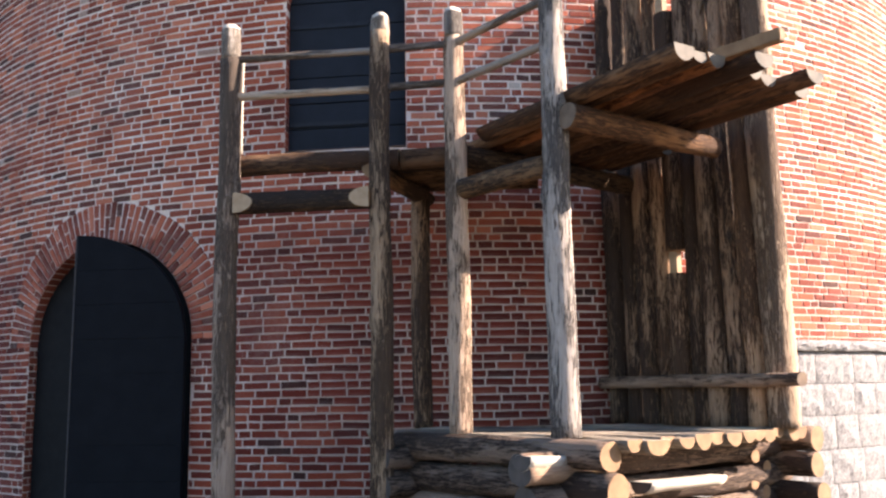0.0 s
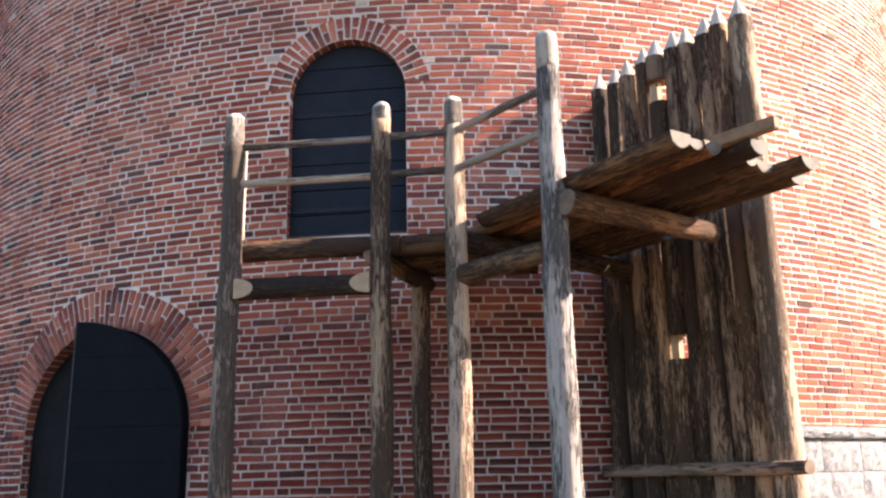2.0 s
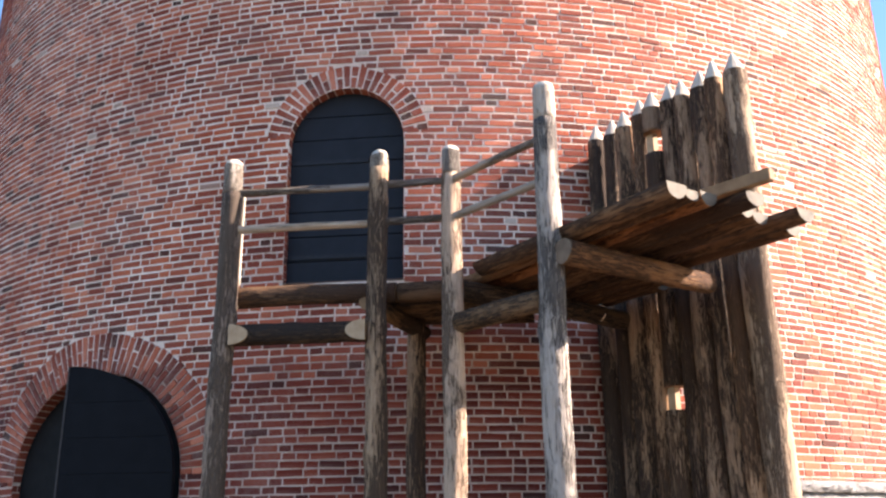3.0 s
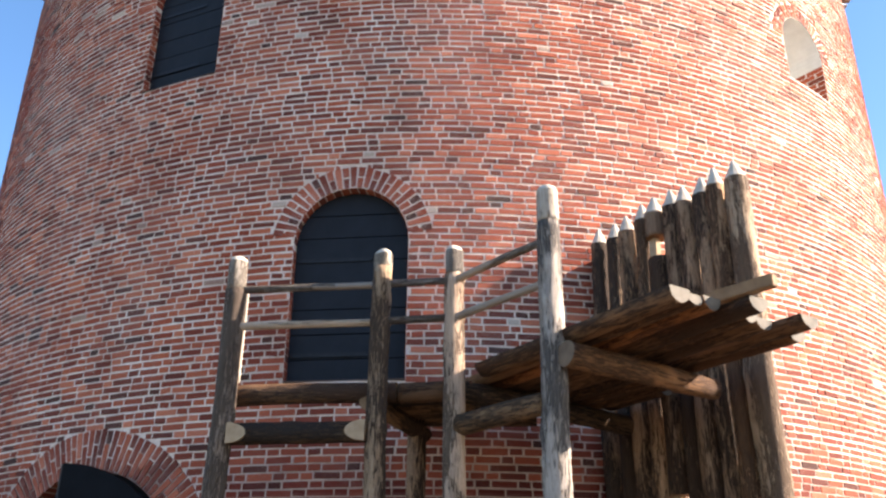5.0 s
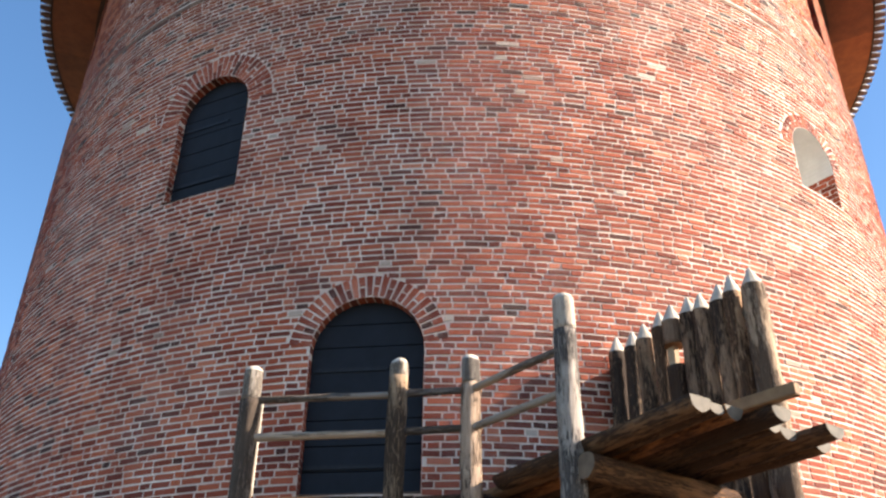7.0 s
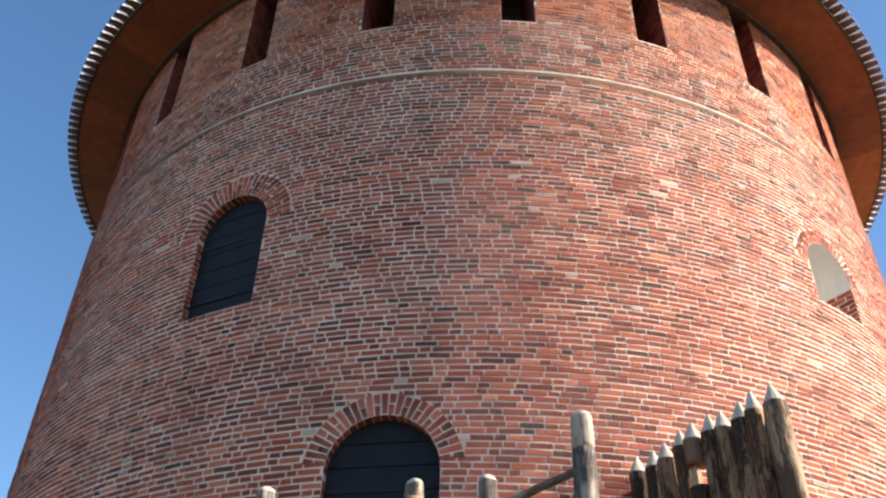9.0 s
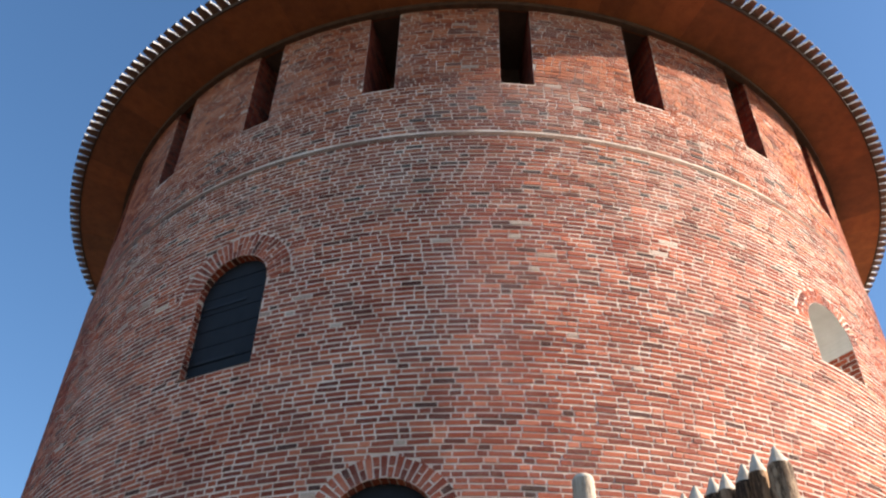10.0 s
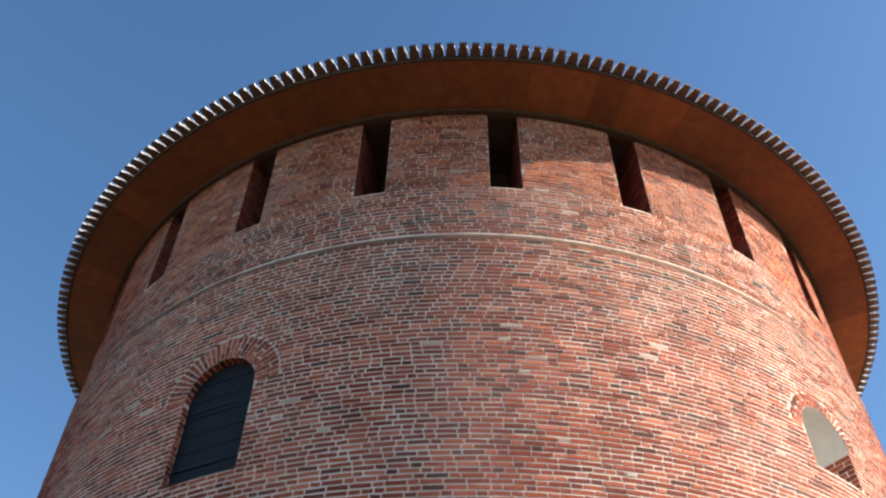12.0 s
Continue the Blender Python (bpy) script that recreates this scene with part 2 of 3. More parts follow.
class Opening:
    """An arched (or square) opening: centre and half width in degrees, sill, spring line, ring of brick round the arch."""
    def __init__(self, th, half, z0, spring, rise, ring, depth, lift=0.0):
        self.lift = lift              # the ring starts this far above the spring line
        self.th, self.half, self.z0, self.spring, self.rise, self.ring, self.depth = th, half, z0, spring, rise, ring, depth
        self.w = half / DEG * R

    def top(self, th):
        u = min(1.0, abs(th - self.th) / self.half)
        return self.spring + self.rise * math.sqrt(max(0.0, 1 - u * u))

    def blocked(self, z):
        """Degrees either side of the centre that the opening and its ring take at height z."""
        if z < self.z0 or z > self.spring + self.rise + self.ring:
            return 0.0
        if z <= self.spring or not self.rise:
            return self.half
        if z < self.spring + self.lift:
            return self.half
        v = (z - self.spring) / (self.rise + self.ring)
        return (self.w + self.ring) / R * DEG * math.sqrt(max(0.0, 1 - v * v))


gate = Opening(-27.05, 8.5, -0.2, 2.15, 1.055, 0.42, 0.20)
lower_window = Opening(-7.05, 4.42, 3.93, 5.42, 0.60, 0.255, 0.16, 0.10)
upper_window = Opening(-24.2, 4.0, 7.73, 9.06, 0.54, 0.36, 0.16)
niche = Opening(38.7, 3.5, 8.42, 9.08, 0.46, 0.22, 0.9)
slots = [Opening(4.8 + (15.4 if k > 0 else 15.6) * k, 1.87, 12.47, SOFFIT_Z + 0.02, 0.0, 0.0, 1.3) for k in range(-6, 7)]
openings = [gate, lower_window, upper_window, niche] + slots


def wall_shell(name, r, z_lo, z_hi, th_lo, th_hi, mat):
    """The mortar face of the round wall with the openings cut through it."""
    cuts = set(np.round(np.arange(th_lo, th_hi + 0.001, 0.75), 4))
    for o in openings:
        for k in range(17):
            c = o.th - o.half * math.cos(math.pi * k / 16)
            if th_lo < c < th_hi:
                cuts.add(round(c, 4))
    cuts = sorted(cuts)
    verts, faces = [], []
    for a, b in zip(cuts, cuts[1:]):
        mid = (a + b) / 2
        spans, at_a, at_b = [], z_lo, z_lo
        for o in sorted((o for o in openings if abs(mid - o.th) < o.half), key=lambda o: o.z0):
            if o.z0 > z_hi or o.spring + o.rise < z_lo:
                continue
            spans.append((at_a, at_b, max(o.z0, z_lo), max(o.z0, z_lo)))
            at_a, at_b = min(o.top(a), z_hi), min(o.top(b), z_hi)
        spans.append((at_a, at_b, z_hi, z_hi))
        for la, lb, ha, hb in spans:
            if ha - la < 1e-4 and hb - lb < 1e-4:
                continue
            i = len(verts)
            verts += [on_wall(a, la, r), on_wall(b, lb, r), on_wall(b, hb, r), on_wall(a, ha, r)]
            faces.append((i, i + 1, i + 2, i + 3))
    return from_lists(name, verts, faces, mat, None)


tower = thing("wall_tower", (0, 0, 0), "round red brick tower wall with pale mortar joints", "tower wall", kind="structure")
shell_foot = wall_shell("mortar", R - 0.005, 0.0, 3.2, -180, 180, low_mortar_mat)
shell_low = wall_shell("mortar", R - 0.005, 3.2, STRING_Z, -180, 180, mortar_mat)
shell_band = wall_shell("mortar", R_UP - 0.005, STRING_Z, 12.6, -180, 180, mortar_mat)
shell_up = wall_shell("mortar", R_UP - 0.005, 12.6, SOFFIT_Z + 0.06, -180, 180, top_mortar_mat)
for shell in (shell_foot, shell_low, shell_band, shell_up):
    shell.parent = tower


def reveal(o, parent, r=R, bed=None, brick=None, face_z=None, steps=24):
    """Jambs, sill and arch soffit of an opening, running straight into the wall, with a brick skin.
    face_z: where the right jamb's brick skin stops under plaster."""
    a = radians(o.th)
    out = Vector((math.sin(a), -math.cos(a), 0))
    side = Vector((math.cos(a), math.sin(a), 0))

    def at(s, z, f, lift):
        """f: 0 at the wall's face, 1 at the back; lift: off the surface into the opening."""
        front = Vector(on_wall(o.th + s / R * DEG, z, r - 0.004))
        back = Vector((AX, AY, z)) + out * (r - o.depth) + side * s
        p = front.lerp(back, f)
        if s <= -o.w + 1e-6 and z <= o.spring:
            return tuple(p + side * lift)
        if s >= o.w - 1e-6 and z <= o.spring:
            return tuple(p - side * lift)
        n = (side * -s + Vector((0, 0, o.spring - z))).normalized()
        return tuple(p + n * lift)

    rim = [(-o.w, o.z0), (-o.w, o.spring)]
    if o.rise:
        rim += [(-o.w * math.cos(math.pi * k / steps), o.spring + o.rise * math.sin(math.pi * k / steps)) for k in range(1, steps)]
    rim += [(o.w, o.spring), (o.w, o.z0)]
    verts, faces = [], []
    for s, z in rim:
        verts += [at(s, z, 0, 0), at(s, z, 1, 0)]
    n = len(rim)
    for k in range(n):
        j = (k + 1) % n
        faces.append((2 * k, 2 * k + 1, 2 * j + 1, 2 * j))
    from_lists("reveal", verts, faces, bed or mortar_mat, parent)
    verts, faces = [], []

    def piece(s0, z0, s1, z1, f0, f1):
        i = len(verts)
        for lift in (0.0, 0.005):
            verts.extend([at(s0, z0, f0, lift), at(s0, z0, f1, lift), at(s1, z1, f1, lift), at(s1, z1, f0, lift)])
        faces.extend([(i + 4, i + 5, i + 6, i + 7), (i, i + 1, i + 5, i + 4), (i + 1, i + 2, i + 6, i + 5),
                      (i + 2, i + 3, i + 7, i + 6), (i + 3, i, i + 4, i + 7)])

    for s in (-o.w, o.w):
        row, z = 0, o.z0 + 0.006
        limit = face_z if (face_z and s > 0) else o.spring
        if face_z and s < 0:
            continue
        while z + 0.06 < limit:
            d = 0.004 if row % 2 else -0.13
            while d < o.depth:
                e = min(d + 0.25, o.depth)
                if e > 0.02:
                    piece(s, z, s, z + 0.063, max(d, 0.0) / o.depth, max(e - 0.011, 0.01) / o.depth)
                d += 0.261
            z += COURSE
            row += 1
    if o.rise and not face_z:
        m = int(math.pi * o.w / 0.088)
        for k in range(m):
            t0, t1 = math.pi * (k + 0.08) / m, math.pi * (k + 0.92) / m
            piece(-o.w * math.cos(t0), o.spring + o.rise * math.sin(t0) + 1e-5, -o.w * math.cos(t1), o.spring + o.rise * math.sin(t1) + 1e-5, 0.0, 0.98)
    if verts:
        tagged(from_lists("reveal_bricks", verts, faces, brick or brick_mat, parent), kind="stuff")


# ---------------------------------------------------------------- brickwork
rng = np.random.default_rng(4)
PROUD = 0.010
wall_v, wall_f, wall_slot = [], [], []


def brick_into(verts, faces, corners, r, proud):
    """A brick with four corners given as (s, z) on the unrolled wall, standing proud of the mortar."""
    i = len(verts)
    for depth, inset in ((r - PROUD, 0.0), (r + proud, 0.004)):
        cs, cz = sum(c[0] for c in corners) / 4, sum(c[1] for c in corners) / 4
        for s, z in corners:
            ds, dz = cs - s, cz - z
            le = math.hypot(ds, dz) or 1
            verts.append(on_wall((s + ds / le * inset) / R * DEG, z + dz / le * inset, depth))
    faces += [(i + 4, i + 5, i + 6, i + 7), (i, i + 1, i + 5, i + 4), (i + 1, i + 2, i + 6, i + 5),
              (i + 2, i + 3, i + 7, i + 6), (i + 3, i, i + 4, i + 7)]


near_pieces = []           # bricks of the panel under the gallery, objects of their own


def near_panel(th, z):
    return -10.4 < th < 8.6 and 1.3 < z < 2.95


TH_LO, TH_HI = -74.0, 74.0
z_at, row = 0.0, 0
while z_at < SOFFIT_Z - 0.02:
    upper = z_at > STRING_Z - 0.01
    r_here = R_UP if upper else R
    rough = 0.9 if z_at < 3.0 else 1.0
    mid_z = z_at + COURSE / 2
    bans = []
    for o in openings:
        h = o.blocked(mid_z)
        if h > 0:
            bans.append((o.th - h, o.th + h))
    if abs(z_at - STRING_Z) < COURSE * 0.75:
        z_at += COURSE
        row += 1
        continue
    zone = 1 if STRING_Z + 0.9 > z_at > 10.2 + rng.normal(0, 0.25) else 2 if upper else 0
    # below this, brick left of the stockade takes the shade-darkened colour
    shaded_foot = z_at < 2.95 + rng.normal(0, 0.12)
    bed = 0.0072 if z_at > 12.4 else 0.0098 if upper else (0.0078 if z_at < 3.4 else 0.0092 if z_at < 5.0 else 0.0108 if z_at < 7.0 else 0.0118)
    s = TH_LO / DEG * R + (row % 2) * 0.192 + rng.uniform(-0.04, 0.04)
    k = row // 2
    wave = rng.uniform(-0.004, 0.004)
    while s < TH_HI / DEG * R:
        header = (k % 2 == 0)
        if rng.random() < 0.10 * rough:
            header = not header
        length = (0.118 if header else 0.240) + rng.normal(0, 0.007 * rough)
        joint = (0.008 if z_at > 12.4 else 0.013 if z_at < 3.4 else 0.012) + abs(rng.normal(0, 0.003 * rough))
        pieces = [(s, s + length)]
        for lo, hi in bans:
            lo, hi = lo / DEG * R, hi / DEG * R
            cut = []
            for a, b in pieces:
                if b <= lo + 0.004 or a >= hi - 0.004:
                    cut.append((a, b))
                else:
                    if a < lo - 0.03:
                        cut.append((a, lo - 0.004))
                    if b > hi + 0.03:
                        cut.append((hi + 0.004, b))
            pieces = cut
        for a, b in pieces:
            zb = z_at + bed + rng.normal(0, 0.0014 * rough) + 0.0035 * math.sin(a * 1.7 + row) * rough
            zt = z_at + COURSE - bed + rng.normal(0, 0.0016 * rough) + 0.0035 * math.sin(b * 1.7 + row) * rough
            tilt = rng.normal(0, 0.0022 * rough)
            proud = max(-0.0015, rng.normal(0.001, 0.0022 * rough))
            if rng.random() < 0.00002 * rough:
                continue
            centre = (a + b) / 2 / R * DEG
            if near_panel(centre, mid_z) and b - a > 0.08:
                near_pieces.append((centre, mid_z, b - a, zt - zb, proud, tilt))
                continue
            brick_into(wall_v, wall_f, [(a, zb - tilt), (b, zb + tilt), (b, zt + tilt), (a, zt - tilt)], r_here, proud)
            patch = noise.noise((a * 0.9, z_at * 0.9, 7.0))
            smeared = z_at > 4.0 and rng.random() < (0.08 if patch > 0.42 else 0.003)
            wall_slot += [4 if smeared else 3 if shaded_foot and centre < 14 else zone] * 5
        s += length + joint
        k += 1
    z_at += COURSE
    row += 1
bricks = from_lists("brickwork", wall_v, wall_f, [brick_mat, old_brick_mat, top_brick_mat, shaded_brick_mat, smeared_mat], tower, wall_slot)
tagged(bricks, kind="stuff")


def voussoir_mesh(inner, outer, length, mat):
    """A wedge brick, local z along the arch's radius, its face to local -y."""
    verts = []
    for y, cut in ((PROUD, 0.0), (0.0, 0.003)):
        for x, z in ((-inner / 2 + cut, -length / 2 + cut), (inner / 2 - cut, -length / 2 + cut),
                     (outer / 2 - cut, length / 2 - cut), (-outer / 2 + cut, length / 2 - cut)):
            verts.append((x, y, z))
    me = bpy.data.meshes.new("arch_brick")
    me.from_pydata(verts, [], [(4, 5, 6, 7), (0, 1, 5, 4), (1, 2, 6, 5), (2, 3, 7, 6), (3, 0, 4, 7)])
    me.materials.append(mat)
    return me


def arch_ring(o, parent, bonds, mat=voussoir_mat):
    """Brick voussoirs round an arch. bonds: for alternate wedges, the (inner, outer) reach of each brick beyond the opening."""
    reach = bonds[0][-1][1]
    n = int(math.pi * (o.w + reach / 2) / 0.076)
    wedge = math.pi / n
    made = {}
    for k in range(n):
        a = math.pi * (k + 0.5) / n
        for inner, outer in bonds[k % len(bonds)]:
            if (inner, outer) not in made:
                made[inner, outer] = voussoir_mesh((o.w + inner) * wedge * 0.76, (o.w + outer) * wedge * 0.77, outer - inner, mat)
            rad = (inner + outer) / 2 + rng.normal(0, 0.005)
            if (o.rise + rad) * math.sin(a) < o.lift:
                continue
            th = o.th - (o.w + rad) * math.cos(a) / R * DEG
            ob = new("arch_brick", made[inner, outer])
            ob.parent = parent
            ob.matrix_world = (Matrix.Translation(on_wall(th, o.spring + (o.rise + rad) * math.sin(a), R + 0.004 + max(-0.003, rng.normal(0, 0.002))))
                               @ Matrix.Rotation(radians(th), 4, "Z") @ Matrix.Rotation(a - math.pi / 2 + rng.normal(0, 0.022), 4, "Y"))


arch_ring(gate, tower, [[(0.005, 0.255), (0.267, 0.405)], [(0.005, 0.125), (0.137, 0.405)]])
arch_ring(lower_window, tower, [[(0.005, 0.242)], [(0.005, 0.118), (0.134, 0.242)]], pale_voussoir_mat)
arch_ring(upper_window, tower, [[(0.005, 0.22), (0.232, 0.34)], [(0.005, 0.115), (0.127, 0.34)]], pale_voussoir_mat)
arch_ring(niche, tower, [[(0.005, 0.205)], [(0.005, 0.10), (0.116, 0.205)]], pale_voussoir_mat)
for o in (gate, lower_window, upper_window):
    reveal(o, tower)
reveal(niche, tower, bed=plaster_mat, face_z=9.02)
# slot reveals in dark brown and dark brick: their shade is in the colour
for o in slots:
    reveal(o, tower, R_UP, shade_brown_mat, shaded_brick_mat)
# the cement ledge between the old and the renewed brickwork
def ring_band(name, r0, r1, z0, z1, mat, parent, n=180):
    verts, faces = [], []
    for k in range(n):
        th = 360.0 * k / n
        verts += [on_wall(th, z0, r0), on_wall(th, z0, r1), on_wall(th, z1, r1), on_wall(th, z1, r0)]
        for q in range(4):
            a, b = 4 * k + q, 4 * k + (q + 1) % 4
            c, d = 4 * ((k + 1) % n) + (q + 1) % 4, 4 * ((k + 1) % n) + q
            faces.append((a, b, c, d))
    return from_lists(name, verts, faces, mat, parent)


ring_band("ledge", R_UP - 0.05, R + 0.003, STRING_Z - 0.034, STRING_Z + 0.042, string_mat, tower)
# dark moulding where the wall meets the eaves
ring_band("cornice", R_UP - 0.03, R_UP + 0.085, SOFFIT_Z - 0.075, SOFFIT_Z + 0.03, cornice_mat, tower)

# unseen dark ring added behind the loophole slots under the eaves, for their shade
ring_band("slot_shade_backing", R_UP - 1.6, R_UP - 1.28, 12.2, SOFFIT_Z + 0.05, shade_brown_mat, tower, 96)

# ---------------------------------------------------------------- ground
bm = bmesh.new()
bmesh.ops.create_circle(bm, cap_ends=True, radius=1500, segments=64)
tagged(part("ground", bm, ground_mat), "trodden pale gravel ground round the tower", "ground", kind="structure")

# ---------------------------------------------------------------- roof
roof = thing("roof", (AX, AY, EAVE_Z), "conical wooden shingle roof with wide boarded eaves", "roof", kind="structure")
def local_ring(r, z, n):
    return [(r * math.sin(2 * math.pi * k / n), -r * math.cos(2 * math.pi * k / n), z) for k in range(n)]


def boards():
    """Radial boards of the eaves' underside, each a thin plank."""
    verts, faces = [], []
    n = 96
    for k in range(n):
        a0, a1 = 2 * math.pi * (k + 0.002) / n, 2 * math.pi * (k + 0.998) / n
        dz = random.uniform(-0.0015, 0.0015)
        i = len(verts)
        for z in (0, 0.02):
            for r, a in ((R_UP - 0.1, a0), (EAVE_R - 0.06, a0), (EAVE_R - 0.06, a1), (R_UP - 0.1, a1)):
                base = (SOFFIT_Z - EAVE_Z) + (r - R_UP + 0.1) / (EAVE_R - R_UP + 0.1) * (EAVE_Z - SOFFIT_Z)
                verts.append((r * math.sin(a), -r * math.cos(a), base + z + dz))
        faces += [(i, i + 1, i + 2, i + 3), (i + 7, i + 6, i + 5, i + 4), (i, i + 4, i + 5, i + 1),
                  (i + 1, i + 5, i + 6, i + 2), (i + 2, i + 6, i + 7, i + 3), (i + 3, i + 7, i + 4, i)]
    ob = from_lists("soffit_boards", verts, faces, soffit_mat, roof)
    return tagged(ob, "orange-brown stained boards", kind="stuff")


boards()
PITCH = radians(38)
def roof_cone():
    n = 120
    rise = (EAVE_R - 0.04) * math.tan(PITCH)
    verts = local_ring(EAVE_R - 0.04, 0.06, n) + local_ring(0.01, 0.06 + rise, n)
    faces = [(k, (k + 1) % n, n + (k + 1) % n, n + k) for k in range(n)]
    return from_lists("roof_deck", verts, faces, shingle_mat, roof)


roof_cone()
fascia = from_lists("fascia", local_ring(EAVE_R - 0.06, -0.016, 180) + local_ring(EAVE_R - 0.06, 0.09, 180) + local_ring(EAVE_R - 0.03, 0.09, 180) + local_ring(EAVE_R - 0.03, -0.016, 180),
    [(q * 180 + k, q * 180 + (k + 1) % 180, ((q + 1) % 4) * 180 + (k + 1) % 180, ((q + 1) % 4) * 180 + k) for q in range(4) for k in range(180)], fascia_mat, roof)


def shingle_mesh():
    """One roof plank with a narrowed, stepped lower end; local x runs down the slope."""
    prof = [(-0.55, 0.086), (-0.02, 0.086), (0.075, 0.078), (0.10, 0.062), (0.165, 0.060)]
    verts, faces = [], []
    for x, w in prof:
        verts += [(x, -w, 0), (x, w, 0), (x, w, 0.045), (x, -w, 0.045)]
    slots_of = []
    for k in range(4):
        i = 4 * k
        for q in range(4):
            faces.append((i + q, i + (q + 1) % 4, i + 4 + (q + 1) % 4, i + 4 + q))
            slots_of.append(0 if q == 0 else 1)
    faces += [(0, 1, 2, 3)[::-1], (16, 17, 18, 19)]
    slots_of += [1, 2]
    me = bpy.data.meshes.new("shingle")
    me.from_pydata(verts, [], faces)
    for one in (shingle_mat, lit_edge_mat, fascia_mat):
        me.materials.append(one)
    me.polygons.foreach_set("material_index", slots_of)
    return me


sm = shingle_mesh()
N_SH = 276
for k in range(N_SH):
    a = 2 * math.pi * k / N_SH
    ob = new("shingle", sm)
    ob.parent = roof
    ob.matrix_local = Matrix.Rotation(a - math.pi / 2, 4, "Z") @ Matrix.Translation((EAVE_R + 0.02, 0, 0.10 + random.uniform(-0.006, 0.006))) @ Matrix.Rotation(radians(4), 4, "Y")

# ---------------------------------------------------------------- doors in the openings
def frame_of(o, r):
    """Local frame of an opening's back plane: x to the right, y outwards, z up, origin at the sill's middle."""
    a = radians(o.th)
    out = Vector((math.sin(a), -math.cos(a), 0))
    side = Vector((math.cos(a), math.sin(a), 0))
    o_at = Vector((AX, AY, o.z0)) + out * r
    return Matrix(((side.x, -out.x, 0, o_at.x), (side.y, -out.y, 0, o_at.y), (0, 0, 1, o_at.z), (0, 0, 0, 1)))


def arched_outline(w, spring, rise, lo=-1.0, hi=1.0, steps=28):
    """Points of an arched leaf from lo to hi (in half widths), bottom first, clockwise seen from the front."""
    pts = [(hi * w, 0.0), (lo * w, 0.0)]
    us = [lo + (hi - lo) * k / steps for k in range(steps + 1)]
    pts += [(u * w, spring + rise * math.sqrt(max(0.0, 1 - u * u))) for u in us]
    return pts


def slab(outline, y0, y1, bevel=0.0):
    bm = bmesh.new()
    f = [bm.verts.new((x, y0, z)) for x, z in outline]
    g = [bm.verts.new((x, y1, z)) for x, z in outline]
    bm.faces.new(f)
    bm.faces.new(g[::-1])
    n = len(f)
    for k in range(n):
        bm.faces.new((f[k], g[k], g[(k + 1) % n], f[(k + 1) % n]))
    bmesh.ops.recalc_face_normals(bm, faces=bm.faces)
    return bm


def box(x0, x1, y0, y1, z0, z1, bevel=0.0):
    bm = bmesh.new()
    bmesh.ops.create_cube(bm, size=1)
    bmesh.ops.scale(bm, vec=(x1 - x0, y1 - y0, z1 - z0), verts=bm.verts)
    bmesh.ops.translate(bm, vec=((x0 + x1) / 2, (y0 + y1) / 2, (z0 + z1) / 2), verts=bm.verts)
    if bevel:
        bmesh.ops.bevel(bm, geom=bm.edges[:], offset=bevel, segments=2, affect="EDGES")
    return bm


def plank_shutter(name, o, depth, courses, label):
    """Closed arched shutter of wide horizontal planks in the back of its opening."""
    ob = thing(name, (0, 0, 0), label, "window shutter", kind="structure")
    ob.matrix_world = frame_of(o, R - depth)
    h = o.spring - o.z0
    part("backing", slab(arched_outline(o.w, h, o.rise), 0.03, 0.06), shutter_mat, ob)
    total = h + o.rise
    z = 0.0
    for k in range(courses):
        z1 = total * (k + 1) / courses - 0.006 + random.uniform(-0.006, 0.006)
        pts = []
        lo, hi = z, z1
        def half(zz):
            return o.w * (1.0 if zz <= h else math.sqrt(max(0.0, 1 - ((zz - h) / o.rise) ** 2)))
        zs = [lo + (hi - lo) * q / 6 for q in range(7)]
        pts = [(-half(zz) + 0.004, zz) for zz in zs] + [(half(zz) - 0.004, zz) for zz in reversed(zs)]
        part("plank", slab(pts, 0.0 + random.uniform(-0.003, 0.003), 0.028), shutter_mat, ob)
        z = z1 + 0.012
    # added strip, dark so that the brightly lit mortar sill does not show
    part("sill", box(-o.w + 0.004, o.w - 0.004, -0.125, 0.0, 0.002, 0.016, 0.004), shade_brown_mat, ob, "dark strip over the pale mortar sill")
    for zz in (0.28, total * 0.62):
        part("strap_hinge", box(-o.w + 0.02, o.w * 0.35, -0.014, -0.004, zz, zz + 0.045, 0.003), iron_mat, ob, "flat black iron strap hinge")
    return ob


plank_shutter("window_1", lower_window, 0.13, 8, "closed arched dark blue-black plank shutter in brick wall")
plank_shutter("window_2", upper_window, 0.13, 7, "closed arched dark plank shutter high in brick wall")

# the gate: a closed leaf and an open leaf
gate_ob = thing("door_1", (0, 0, 0), "arched dark-painted double gate with one leaf open", "gate", kind="structure")
gate_ob.matrix_world = frame_of(gate, R - 0.19)
gh = gate.spring - gate.z0
part("closed_leaf", slab(arched_outline(gate.w, gh, gate.rise, -1, 0.0), 0.0, 0.06), brown_paint, gate_ob)
part("frame", slab(arched_outline(gate.w, gh, gate.rise), 0.08, 0.10), dark_paint, gate_ob)
leaf = part("open_leaf", slab([(x - gate.w, z) for x, z in arched_outline(gate.w, gh, gate.rise, 0.0, 1.0)], -0.03, 0.03), dark_paint, gate_ob)
leaf.location = (gate.w - 0.012, -0.175, 0)
leaf.rotation_euler = (0, 0, radians(19))
z = 0.0
